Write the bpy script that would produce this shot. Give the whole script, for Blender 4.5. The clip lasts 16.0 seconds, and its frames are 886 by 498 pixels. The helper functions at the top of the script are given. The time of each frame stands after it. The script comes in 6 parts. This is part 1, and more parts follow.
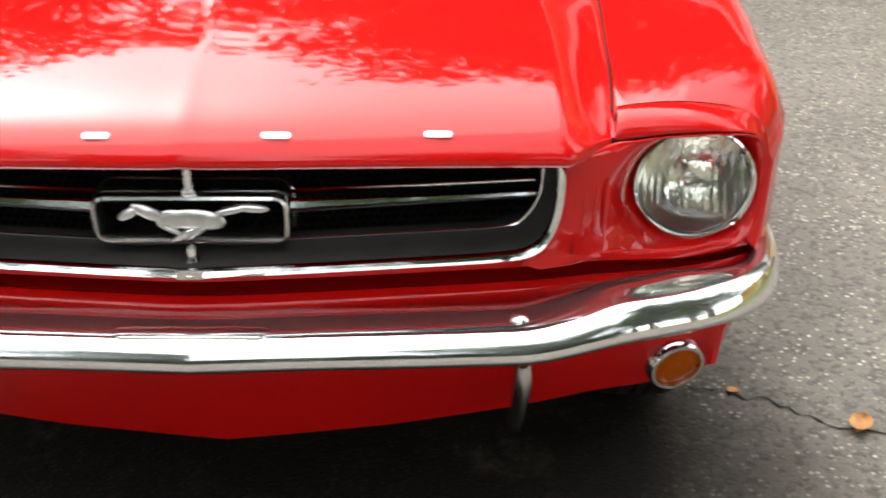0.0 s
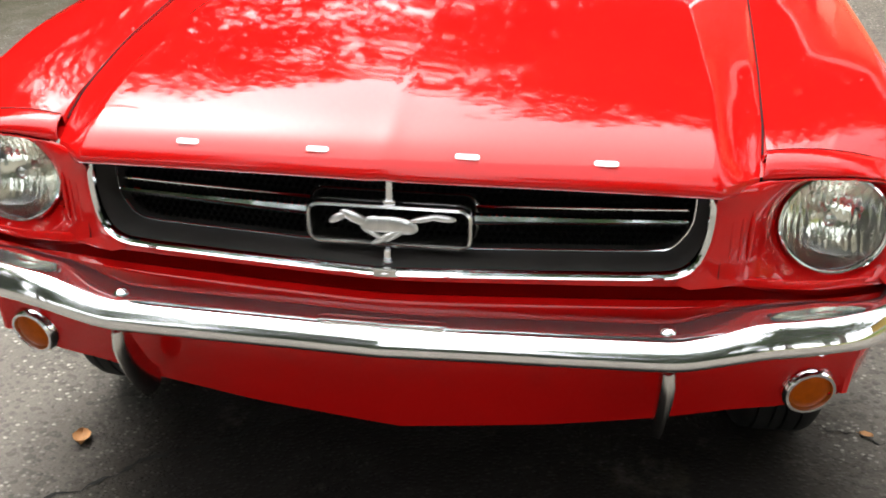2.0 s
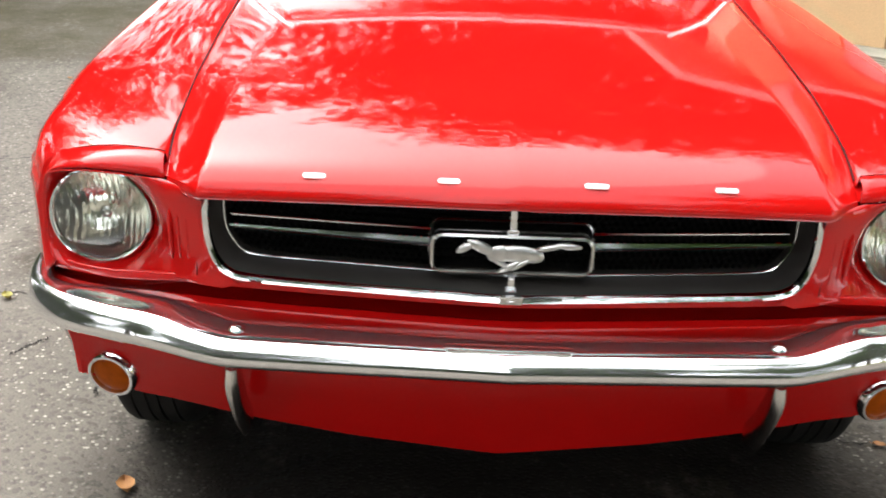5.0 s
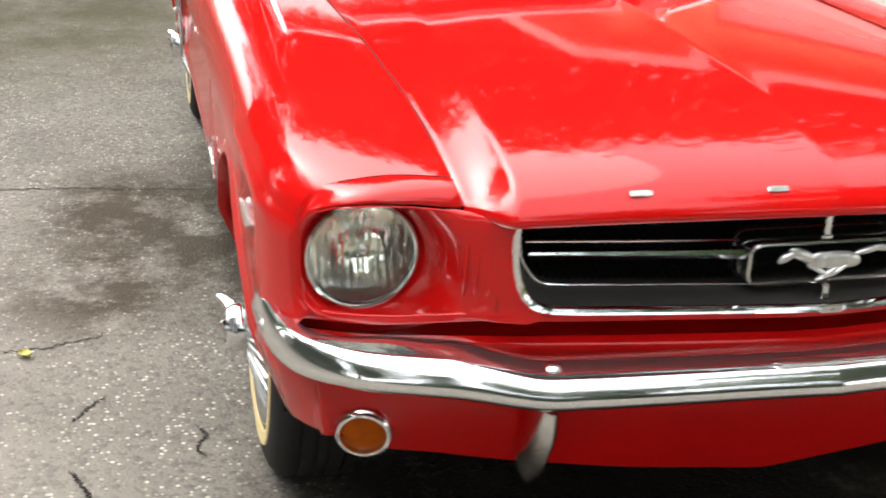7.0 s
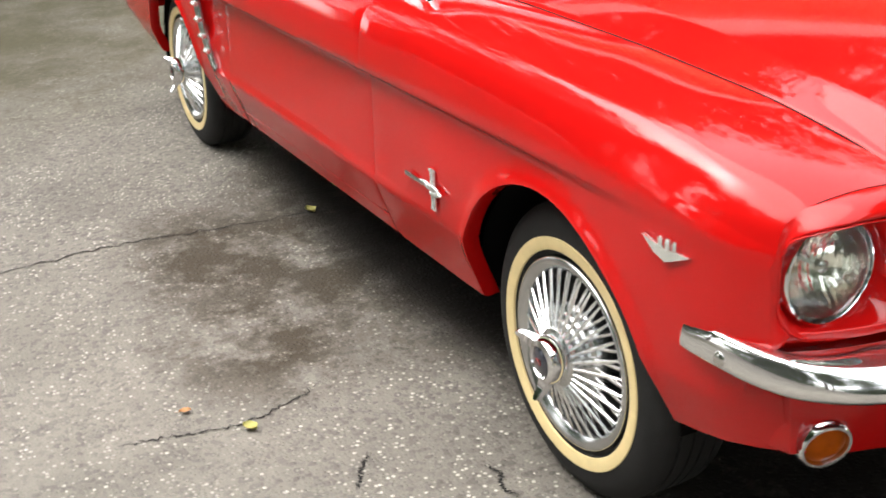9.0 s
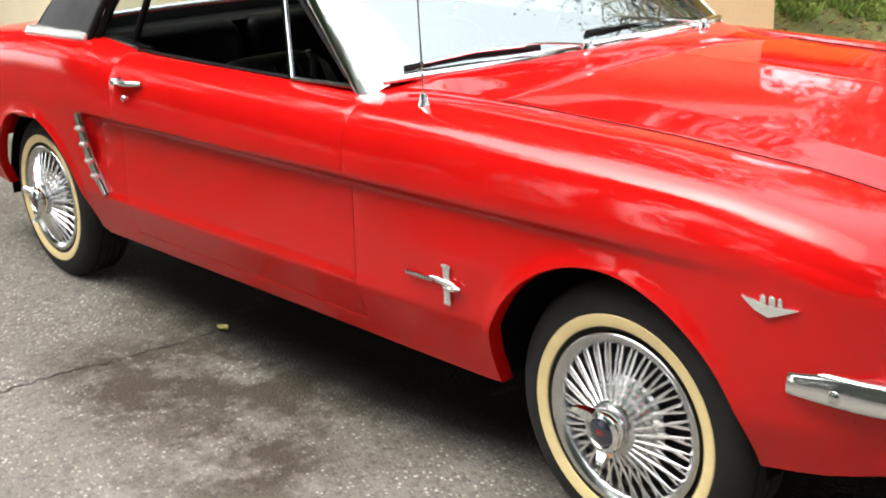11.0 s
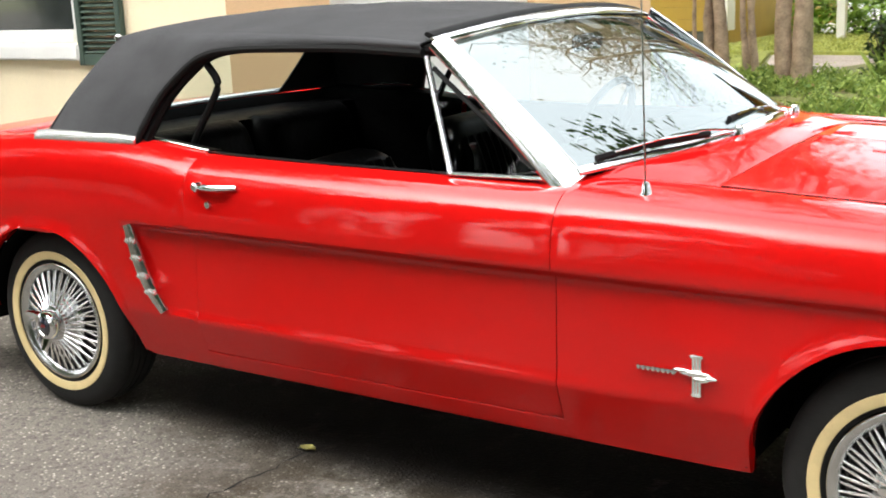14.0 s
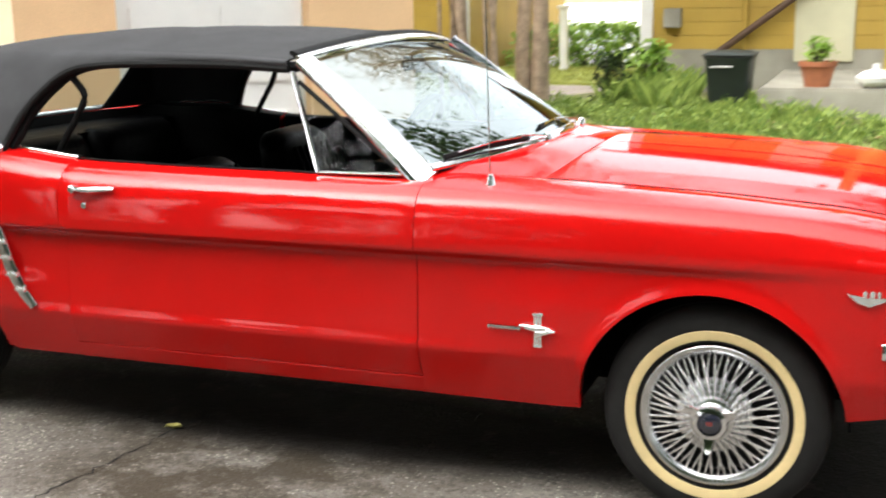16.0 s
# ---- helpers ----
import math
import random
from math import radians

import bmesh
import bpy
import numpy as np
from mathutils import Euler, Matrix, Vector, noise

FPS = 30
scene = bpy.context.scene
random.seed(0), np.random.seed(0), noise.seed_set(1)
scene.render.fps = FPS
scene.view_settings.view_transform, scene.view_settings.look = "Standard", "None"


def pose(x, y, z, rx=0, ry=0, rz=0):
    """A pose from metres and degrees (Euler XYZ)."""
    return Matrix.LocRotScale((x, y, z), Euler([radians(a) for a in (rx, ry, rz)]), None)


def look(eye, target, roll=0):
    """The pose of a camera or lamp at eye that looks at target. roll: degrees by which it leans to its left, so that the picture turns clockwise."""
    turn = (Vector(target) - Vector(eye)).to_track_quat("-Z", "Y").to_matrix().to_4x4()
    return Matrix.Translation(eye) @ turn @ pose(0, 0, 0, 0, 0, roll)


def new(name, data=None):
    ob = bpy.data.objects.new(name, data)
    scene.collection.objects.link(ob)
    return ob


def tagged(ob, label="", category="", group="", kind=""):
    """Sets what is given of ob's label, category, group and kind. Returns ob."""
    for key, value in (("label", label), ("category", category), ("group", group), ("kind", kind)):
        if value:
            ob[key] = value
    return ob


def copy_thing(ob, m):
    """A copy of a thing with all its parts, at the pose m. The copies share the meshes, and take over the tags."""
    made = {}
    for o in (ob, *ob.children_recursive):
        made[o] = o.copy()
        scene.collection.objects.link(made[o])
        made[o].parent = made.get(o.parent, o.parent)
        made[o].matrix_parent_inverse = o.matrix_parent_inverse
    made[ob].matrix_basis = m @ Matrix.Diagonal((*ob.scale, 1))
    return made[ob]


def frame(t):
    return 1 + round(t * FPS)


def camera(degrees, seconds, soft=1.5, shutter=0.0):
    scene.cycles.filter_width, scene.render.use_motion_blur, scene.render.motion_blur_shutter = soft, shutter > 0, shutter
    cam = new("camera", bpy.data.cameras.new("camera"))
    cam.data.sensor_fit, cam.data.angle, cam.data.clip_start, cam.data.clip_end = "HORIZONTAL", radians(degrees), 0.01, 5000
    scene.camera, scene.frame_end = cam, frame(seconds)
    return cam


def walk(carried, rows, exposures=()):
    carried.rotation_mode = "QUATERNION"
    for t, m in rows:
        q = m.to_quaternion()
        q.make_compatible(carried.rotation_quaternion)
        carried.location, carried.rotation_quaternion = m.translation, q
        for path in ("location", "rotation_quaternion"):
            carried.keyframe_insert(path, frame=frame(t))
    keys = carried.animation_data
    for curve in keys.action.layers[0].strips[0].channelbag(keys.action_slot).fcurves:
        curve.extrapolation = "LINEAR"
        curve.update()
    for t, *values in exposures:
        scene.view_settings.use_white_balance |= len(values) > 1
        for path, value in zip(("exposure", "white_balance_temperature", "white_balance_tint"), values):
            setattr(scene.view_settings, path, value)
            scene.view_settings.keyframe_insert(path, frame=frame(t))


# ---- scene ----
cam = camera(40.6, 16.0, soft=1.8, shutter=0.5)
PATH = [
    (0, (2.237, 0.362, 1.336), (0.442, 0.337, 0.455), -0.3),
    (0.5, (2.312, 0.35, 1.362), (0.513, 0.202, 0.502), -0.5),
    (1, (2.368, 0.354, 1.364), (0.561, 0.126, 0.536), -0.3),
    (1.5, (2.435, 0.377, 1.362), (0.62, 0.104, 0.567), 0.0),
    (2, (2.501, 0.345, 1.367), (0.679, 0.074, 0.587), 0.4),
    (2.5, (2.579, 0.294, 1.367), (0.747, 0.053, 0.602), 0.6),
    (3, (2.636, 0.284, 1.372), (0.8, 0.056, 0.614), 0.7),
    (3.2, (2.648, 0.289, 1.375), (0.811, 0.063, 0.618), 0.7),
    (5.5, (2.522, -0.323, 1.346), (0.657, -0.201, 0.636), 2.4),
    (6, (2.405, -0.528, 1.333), (0.553, -0.301, 0.613), 2.3),
    (6.5, (2.363, -0.798, 1.31), (0.526, -0.431, 0.61), 2.9),
    (7, (2.308, -1.03, 1.307), (0.498, -0.545, 0.606), 2.5),
    (7.5, (2.196, -1.262, 1.333), (0.42, -0.702, 0.603), 0.8),
    (8, (2.085, -1.482, 1.366), (0.324, -0.902, 0.617), -0.9),
    (8.5, (1.962, -1.722, 1.402), (0.24, -1.05, 0.637), -2.4),
    (11, (1.553, -2.622, 1.424), (0.118, -1.364, 0.825), -2.9),
    (11.5, (1.379, -2.728, 1.437), (-0.009, -1.403, 0.875), -2.6),
    (12, (1.209, -2.835, 1.456), (-0.131, -1.45, 0.92), -2.7),
    (12.5, (1.028, -2.969, 1.417), (-0.254, -1.517, 0.92), -2.3),
    (13, (0.857, -3.043, 1.404), (-0.377, -1.545, 0.922), -2.5),
    (13.5, (0.678, -3.162, 1.408), (-0.491, -1.609, 0.941), -2.5),
    (14, (0.546, -3.311, 1.431), (-0.555, -1.706, 0.973), -2.6),
    (14.5, (0.49, -3.479, 1.418), (-0.555, -1.832, 0.975), -2.3),
    (15, (0.534, -3.624, 1.457), (-0.452, -1.951, 0.979), -3.3),
    (15.5, (0.554, -3.787, 1.479), (-0.321, -2.055, 0.995), -3.0),
    (16, (0.452, -3.995, 1.439), (-0.239, -2.166, 1.017), -1.0),
]
walk(cam, [(t, look(eye, target, roll)) for t, eye, target, roll in PATH], exposures=[(0, 2.90), (3, 2.92), (6, 2.92), (8.5, 2.95), (11.5, 2.88), (16, 2.82)])

# ---------------------------------------------------------------- world and sun
SUN_EL, SUN_AZ = radians(55), radians(224)
world = bpy.data.worlds.new("overcast_sky")
scene.world = world
world.use_nodes = True
wn, wl = world.node_tree.nodes, world.node_tree.links
sky = wn.new("ShaderNodeTexSky")
sky.sky_type, sky.sun_disc = 'NISHITA', False
sky.sun_elevation, sky.sun_rotation = SUN_EL, SUN_AZ
sky.air_density, sky.dust_density, sky.ozone_density = 1.0, 4.0, 1.0
wash = wn.new("ShaderNodeHueSaturation")
wash.inputs["Saturation"].default_value = 0.25
wl.new(sky.outputs[0], wash.inputs["Color"])
cloud = wn.new("ShaderNodeMix")
cloud.data_type = 'RGBA'
cloud.inputs[0].default_value = 0.6
cloud.inputs[7].default_value = (3.0, 3.1, 3.15, 1)
wl.new(wash.outputs[0], cloud.inputs[6])
wl.new(cloud.outputs[2], wn["Background"].inputs["Color"])
wn["Background"].inputs["Strength"].default_value = 0.15

sun_data = bpy.data.lights.new("sun", 'SUN')
sun_data.energy, sun_data.angle, sun_data.color = 0.58, radians(90), (1.0, 0.96, 0.90)
sun = new("sun", sun_data)
sun_dir = Vector((math.sin(SUN_AZ) * math.cos(SUN_EL), math.cos(SUN_AZ) * math.cos(SUN_EL), math.sin(SUN_EL)))
sun.matrix_world = look(sun_dir * 30, (0, 0, 0))


# ---------------------------------------------------------------- materials
def mat(name, color, rough=0.5, metal=0.0, coat=0.0, spec=0.5, vary=0.0, vscale=8.0, bump=0.0, bscale=60.0, fine=0.0, fscale=300.0):
    """A surface with coarse and fine variation of tone, and relief."""
    m = bpy.data.materials.new(name)
    m.use_nodes = True
    n, l = m.node_tree.nodes, m.node_tree.links
    b = n["Principled BSDF"]
    b.inputs["Base Color"].default_value = (*color, 1)
    b.inputs["Roughness"].default_value = rough
    b.inputs["Metallic"].default_value = metal
    b.inputs["Coat Weight"].default_value = coat
    b.inputs["Coat Roughness"].default_value = 0.045
    b.inputs["Specular IOR Level"].default_value = spec
    tc = n.new("ShaderNodeTexCoord")
    if vary or fine:
        last = None
        for amount, scale in ((vary, vscale), (fine, fscale)):
            if not amount:
                continue
            tex = n.new("ShaderNodeTexNoise")
            tex.inputs["Scale"].default_value = scale
            tex.inputs["Detail"].default_value = 6
            l.new(tc.outputs["Object"], tex.inputs["Vector"])
            ramp = n.new("ShaderNodeMapRange")
            ramp.inputs["From Min"].default_value, ramp.inputs["From Max"].default_value = 0.3, 0.7
            ramp.inputs["To Min"].default_value, ramp.inputs["To Max"].default_value = 1 - amount, 1 + amount
            l.new(tex.outputs["Fac"], ramp.inputs["Value"])
            mul = n.new("ShaderNodeVectorMath")
            mul.operation = 'SCALE'
            if last is None:
                mul.inputs[0].default_value = color
            else:
                l.new(last, mul.inputs[0])
            l.new(ramp.outputs[0], mul.inputs["Scale"])
            last = mul.outputs[0]
        l.new(last, b.inputs["Base Color"])
        if metal < 0.5 and vary:
            rr = n.new("ShaderNodeMapRange")
            rr.inputs["To Min"].default_value, rr.inputs["To Max"].default_value = max(rough - 0.08, 0.02), min(rough + 0.12, 1)
            l.new(tex.outputs["Fac"], rr.inputs["Value"])
            l.new(rr.outputs[0], b.inputs["Roughness"])
    if bump:
        tex = n.new("ShaderNodeTexNoise")
        tex.inputs["Scale"].default_value = bscale
        tex.inputs["Detail"].default_value = 4
        l.new(tc.outputs["Object"], tex.inputs["Vector"])
        bp = n.new("ShaderNodeBump")
        bp.inputs["Strength"].default_value = bump
        bp.inputs["Distance"].default_value = 0.02
        l.new(tex.outputs["Fac"], bp.inputs["Height"])
        l.new(bp.outputs[0], b.inputs["Normal"])
    return m


def glass_mat(name, tint, ior=1.5, rough=0.0, gloss=(1, 1, 1)):
    """Thin clear glass: see-through with a mirror gloss that grows at grazing angles."""
    m = bpy.data.materials.new(name)
    m.use_nodes = True
    n, l = m.node_tree.nodes, m.node_tree.links
    n.remove(n["Principled BSDF"])
    t, g, f, x = (n.new("ShaderNode" + k) for k in ("BsdfTransparent", "BsdfGlossy", "Fresnel", "MixShader"))
    t.inputs["Color"].default_value = (*tint, 1)
    g.inputs["Roughness"].default_value = rough
    g.inputs["Color"].default_value = (*gloss, 1)
    f.inputs["IOR"].default_value = ior
    l.new(f.outputs[0], x.inputs[0]), l.new(t.outputs[0], x.inputs[1]), l.new(g.outputs[0], x.inputs[2])
    l.new(x.outputs[0], n["Material Output"].inputs["Surface"])
    return m


def asphalt_mat():
    """Old grey asphalt: pale aggregate, dark binder, a paler stretch, oil stains behind the front wheel, shade painted
    under the car.
    """
    m = bpy.data.materials.new("worn_asphalt")
    m.use_nodes = True
    n, l = m.node_tree.nodes, m.node_tree.links
    b = n["Principled BSDF"]
    b.inputs["Roughness"].default_value = 0.9
    b.inputs["Specular IOR Level"].default_value = 0.12
    tc = n.new("ShaderNodeTexCoord")

    def noise_tex(scale, detail=5, rough=0.6):
        t = n.new("ShaderNodeTexNoise")
        t.inputs["Scale"].default_value, t.inputs["Detail"].default_value, t.inputs["Roughness"].default_value = scale, detail, rough
        l.new(tc.outputs["Object"], t.inputs["Vector"])
        return t.outputs["Fac"]

    def ramp(src, a, c, lo=0.0, hi=1.0):
        r = n.new("ShaderNodeMapRange")
        for k, v in zip(("From Min", "From Max", "To Min", "To Max"), (a, c, lo, hi)):
            r.inputs[k].default_value = v
        l.new(src, r.inputs["Value"])
        return r.outputs[0]

    def mix(fac, a, c):
        x = n.new("ShaderNodeMix")
        x.data_type = 'RGBA'
        l.new(fac, x.inputs[0])
        for s, v in ((x.inputs[6], a), (x.inputs[7], c)):
            if isinstance(v, tuple):
                s.default_value = (*v, 1)
            else:
                l.new(v, s)
        return x.outputs[2]

    def math_node(op, a, c):
        k = n.new("ShaderNodeMath")
        k.operation = op
        for s, v in zip(k.inputs, (a, c)):
            if isinstance(v, (int, float)):
                s.default_value = v
            else:
                l.new(v, s)
        return k.outputs[0]

    base = mix(ramp(noise_tex(1.3), 0.3, 0.7), (0.140, 0.127, 0.108), (0.225, 0.205, 0.175))
    vor = n.new("ShaderNodeTexVoronoi")
    vor.inputs["Scale"].default_value = 76
    l.new(tc.outputs["Object"], vor.inputs["Vector"])
    stone = n.new("ShaderNodeSeparateColor")
    l.new(vor.outputs["Color"], stone.inputs[0])
    pale = math_node('MULTIPLY', math_node('MULTIPLY', ramp(stone.outputs[0], 0.62, 0.76), ramp(noise_tex(6, 6, 0.7), 0.40, 0.60, 0.12, 1.0)), ramp(vor.outputs["Distance"], 0.42, 0.30))
    col = mix(math_node('MULTIPLY', pale, 0.85), base, (0.64, 0.60, 0.52))
    dark = math_node('MULTIPLY', ramp(stone.outputs[1], 0.6, 0.9), 0.5)
    col = mix(dark, col, (0.045, 0.042, 0.04))
    col = mix(ramp(noise_tex(300, 2), 0.35, 0.6, 0.0, 0.35), col, (0.06, 0.056, 0.05))
    # a paler stretch of asphalt to the car's right
    ground_xyz = n.new("ShaderNodeSeparateXYZ")
    l.new(tc.outputs["Object"], ground_xyz.inputs[0])
    ex = math_node('DIVIDE', math_node('SUBTRACT', ground_xyz.outputs[0], 0.3), 2.2)
    ey = math_node('DIVIDE', math_node('SUBTRACT', ground_xyz.outputs[1], -1.9), 0.9)
    pale_stretch = ramp(math_node('ADD', math_node('MULTIPLY', ex, ex), math_node('MULTIPLY', ey, ey)), 1.4, 0.2)
    col = mix(math_node('MULTIPLY', pale_stretch, ramp(noise_tex(9, 8, 0.7), 0.3, 0.7, 0.0, 0.38)), col, (0.29, 0.265, 0.225))
    # darker olive ground towards the street and behind the tail
    olive_zone = None
    for cx, cy, rx, ry in ((-5.2, -4.3, 3.2, 2.7), (-7.6, -2.2, 4.2, 2.9)):
        ex = math_node('DIVIDE', math_node('SUBTRACT', ground_xyz.outputs[0], cx), rx)
        ey = math_node('DIVIDE', math_node('SUBTRACT', ground_xyz.outputs[1], cy), ry)
        k = ramp(math_node('ADD', math_node('ADD', math_node('MULTIPLY', ex, ex), math_node('MULTIPLY', ey, ey)), noise_tex(1.6, 6)), 1.75, 1.1)
        olive_zone = k if olive_zone is None else math_node('MAXIMUM', olive_zone, k)
    col = mix(math_node('MULTIPLY', olive_zone, ramp(noise_tex(2.2, 7, 0.7), 0.3, 0.6, 0.35, 0.85)), col, (0.050, 0.044, 0.020))
    # soft spots at set places, broken up by noise: oil stains and painted underbody shade
    pos = n.new("ShaderNodeSeparateXYZ")
    l.new(tc.outputs["Object"], pos.inputs[0])
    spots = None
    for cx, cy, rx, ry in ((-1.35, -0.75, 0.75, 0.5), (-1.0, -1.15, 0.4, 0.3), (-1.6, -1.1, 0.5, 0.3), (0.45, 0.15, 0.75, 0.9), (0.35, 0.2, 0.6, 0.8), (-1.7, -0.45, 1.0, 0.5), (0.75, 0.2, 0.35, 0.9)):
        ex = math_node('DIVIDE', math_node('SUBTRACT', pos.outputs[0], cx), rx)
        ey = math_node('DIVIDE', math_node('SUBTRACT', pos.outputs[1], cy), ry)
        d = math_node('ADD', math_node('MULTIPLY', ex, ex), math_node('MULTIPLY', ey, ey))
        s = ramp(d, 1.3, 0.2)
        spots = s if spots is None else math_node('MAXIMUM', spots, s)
    # shadow under nose and sill, painted near-black into the asphalt colour
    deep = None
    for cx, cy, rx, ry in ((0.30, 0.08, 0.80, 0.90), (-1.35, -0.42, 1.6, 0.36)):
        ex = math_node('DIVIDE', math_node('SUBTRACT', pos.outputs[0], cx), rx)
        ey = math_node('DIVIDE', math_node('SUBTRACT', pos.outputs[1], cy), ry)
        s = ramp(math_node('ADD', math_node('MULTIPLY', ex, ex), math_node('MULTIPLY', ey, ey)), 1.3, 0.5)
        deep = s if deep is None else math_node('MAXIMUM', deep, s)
    stain_shade = math_node('MULTIPLY', spots, ramp(noise_tex(4.2, 8, 0.72), 0.38, 0.54))
    col = mix(math_node('MULTIPLY', stain_shade, 0.90), col, (0.040, 0.031, 0.020))
    col = mix(ramp(noise_tex(2.6, 8, 0.7), 0.55, 0.75, 0.0, 0.35), col, (0.075, 0.068, 0.06))
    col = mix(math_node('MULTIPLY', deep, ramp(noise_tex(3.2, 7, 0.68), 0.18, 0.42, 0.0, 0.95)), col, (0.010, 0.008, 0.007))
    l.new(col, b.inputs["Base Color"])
    bp = n.new("ShaderNodeBump")
    bp.inputs["Strength"].default_value, bp.inputs["Distance"].default_value = 0.55, 0.008
    l.new(math_node('ADD', ramp(vor.outputs["Distance"], 0.5, 0.0), noise_tex(40)), bp.inputs["Height"])
    l.new(bp.outputs[0], b.inputs["Normal"])
    return m


def leaf_mat(name, c1, c2):
    """Leaves: each island its own green, with a little light let through."""
    m = bpy.data.materials.new(name)
    m.use_nodes = True
    n, l = m.node_tree.nodes, m.node_tree.links
    b = n["Principled BSDF"]
    b.inputs["Roughness"].default_value = 0.55
    geo, ramp = n.new("ShaderNodeNewGeometry"), n.new("ShaderNodeMix")
    ramp.data_type = 'RGBA'
    ramp.inputs[6].default_value, ramp.inputs[7].default_value = (*c1, 1), (*c2, 1)
    l.new(geo.outputs["Random Per Island"], ramp.inputs["Factor"])
    l.new(ramp.outputs[2], b.inputs["Base Color"])
    tr, mixs = n.new("ShaderNodeBsdfTranslucent"), n.new("ShaderNodeMixShader")
    l.new(ramp.outputs[2], tr.inputs["Color"])
    mixs.inputs[0].default_value = 0.35
    l.new(b.outputs[0], mixs.inputs[1]), l.new(tr.outputs[0], mixs.inputs[2])
    l.new(mixs.outputs[0], n["Material Output"].inputs["Surface"])
    return m


PAINT = mat("red_car_paint", (0.47, 0.005, 0.0045), rough=0.6, coat=0.79, spec=0.0, vary=0.05, vscale=3, bump=0.004, bscale=7)
PAINT.node_tree.nodes["Principled BSDF"].inputs["Coat IOR"].default_value = 1.5
PAINT.node_tree.nodes["Principled BSDF"].inputs["Coat Roughness"].default_value = 0.05
CHROME = mat("chrome", (0.78, 0.78, 0.79), rough=0.06, metal=1.0, bump=0.02, bscale=14)
BADGE = mat("bright_badge_metal", (0.86, 0.86, 0.84), rough=0.22, metal=0.85, vary=0.05, vscale=60)
SPOKE = mat("bright_spoke_metal", (0.88, 0.88, 0.87), rough=0.24, metal=0.9, vary=0.05, vscale=60)
RIM = mat("satin_rim_metal", (0.55, 0.56, 0.56), rough=0.22, metal=1.0, vary=0.08, vscale=20)
EMBLEM = mat("cast_silver_metal", (0.58, 0.57, 0.55), rough=0.28, metal=0.9, vary=0.15, vscale=60)
BUMPER_CHROME = mat("aged_bumper_chrome", (0.78, 0.775, 0.775), rough=0.05, metal=0.97, bump=0.03, bscale=11)
WORN_CHROME = mat("dull_chrome", (0.62, 0.61, 0.59), rough=0.2, metal=1.0, vary=0.12, vscale=30)
ARGENT = mat("dark_argent_paint", (0.026, 0.023, 0.021), rough=0.5, spec=0.2, vary=0.2, vscale=12)
BLACK = mat("black_enamel", (0.004, 0.004, 0.004), rough=0.6, spec=0.12, vary=0.3, vscale=10)
UNDER = mat("underbody_tar", (0.003, 0.003, 0.003), rough=0.95, spec=0.05, vary=0.3)
RUBBER = mat("tyre_rubber", (0.013, 0.0125, 0.012), rough=0.75, spec=0.25, vary=0.3, vscale=20, bump=0.1, bscale=200)
SEAL = mat("black_weather_seal", (0.006, 0.006, 0.006), rough=0.7, spec=0.2, vary=0.2)
CREAM = mat("aged_whitewall", (0.66, 0.52, 0.26), rough=0.6, vary=0.06, vscale=25, fine=0.04)
CLOTH = mat("black_top_cloth", (0.044, 0.0445, 0.046), rough=0.85, spec=0.2, vary=0.18, vscale=6, fine=0.25, fscale=900, bump=0.25, bscale=700)
VINYL = mat("black_vinyl", (0.003, 0.003, 0.0033), rough=0.42, spec=0.05, vary=0.3, vscale=14, bump=0.15, bscale=40)
AMBER = mat("amber_lens", (0.33, 0.062, 0.001), rough=0.35, spec=0.08, vary=0.15, vscale=60)
BULB = mat("headlamp_reflector", (0.97, 0.95, 0.87), rough=0.07, metal=1.0)
# flutes pressed in the glass break the mirror image into upright streaks
bulb_n, bulb_l = BULB.node_tree.nodes, BULB.node_tree.links
flute, flute_bump = bulb_n.new("ShaderNodeTexWave"), bulb_n.new("ShaderNodeBump")
flute.bands_direction = 'Y'
flute.inputs["Scale"].default_value, flute.inputs["Distortion"].default_value, flute.inputs["Detail Scale"].default_value = 26, 2.5, 3
bulb_l.new(bulb_n["Texture Coordinate"].outputs["Object"], flute.inputs["Vector"])
flute_bump.inputs["Strength"].default_value, flute_bump.inputs["Distance"].default_value = 0.16, 0.004
bulb_l.new(flute.outputs["Fac"], flute_bump.inputs["Height"]), bulb_l.new(flute_bump.outputs[0], bulb_n["Principled BSDF"].inputs["Normal"])
RED_GLOSS = mat("red_enamel", (0.14, 0.015, 0.015), rough=0.2, coat=1.0, vary=0.1)
BLUE_GLOSS = mat("blue_enamel", (0.015, 0.017, 0.03), rough=0.2, coat=1.0, vary=0.1)
GLASS = glass_mat("windshield_glass", (0.28, 0.33, 0.32), ior=3.7, gloss=(0.83, 0.91, 0.91))
VENT = glass_mat("side_glass", (0.6, 0.66, 0.64), ior=1.25)
LAMP_GLASS = glass_mat("lamp_glass", (0.93, 0.95, 0.93), ior=1.6, rough=0.02)
lens_n, lens_l = LAMP_GLASS.node_tree.nodes, LAMP_GLASS.node_tree.links
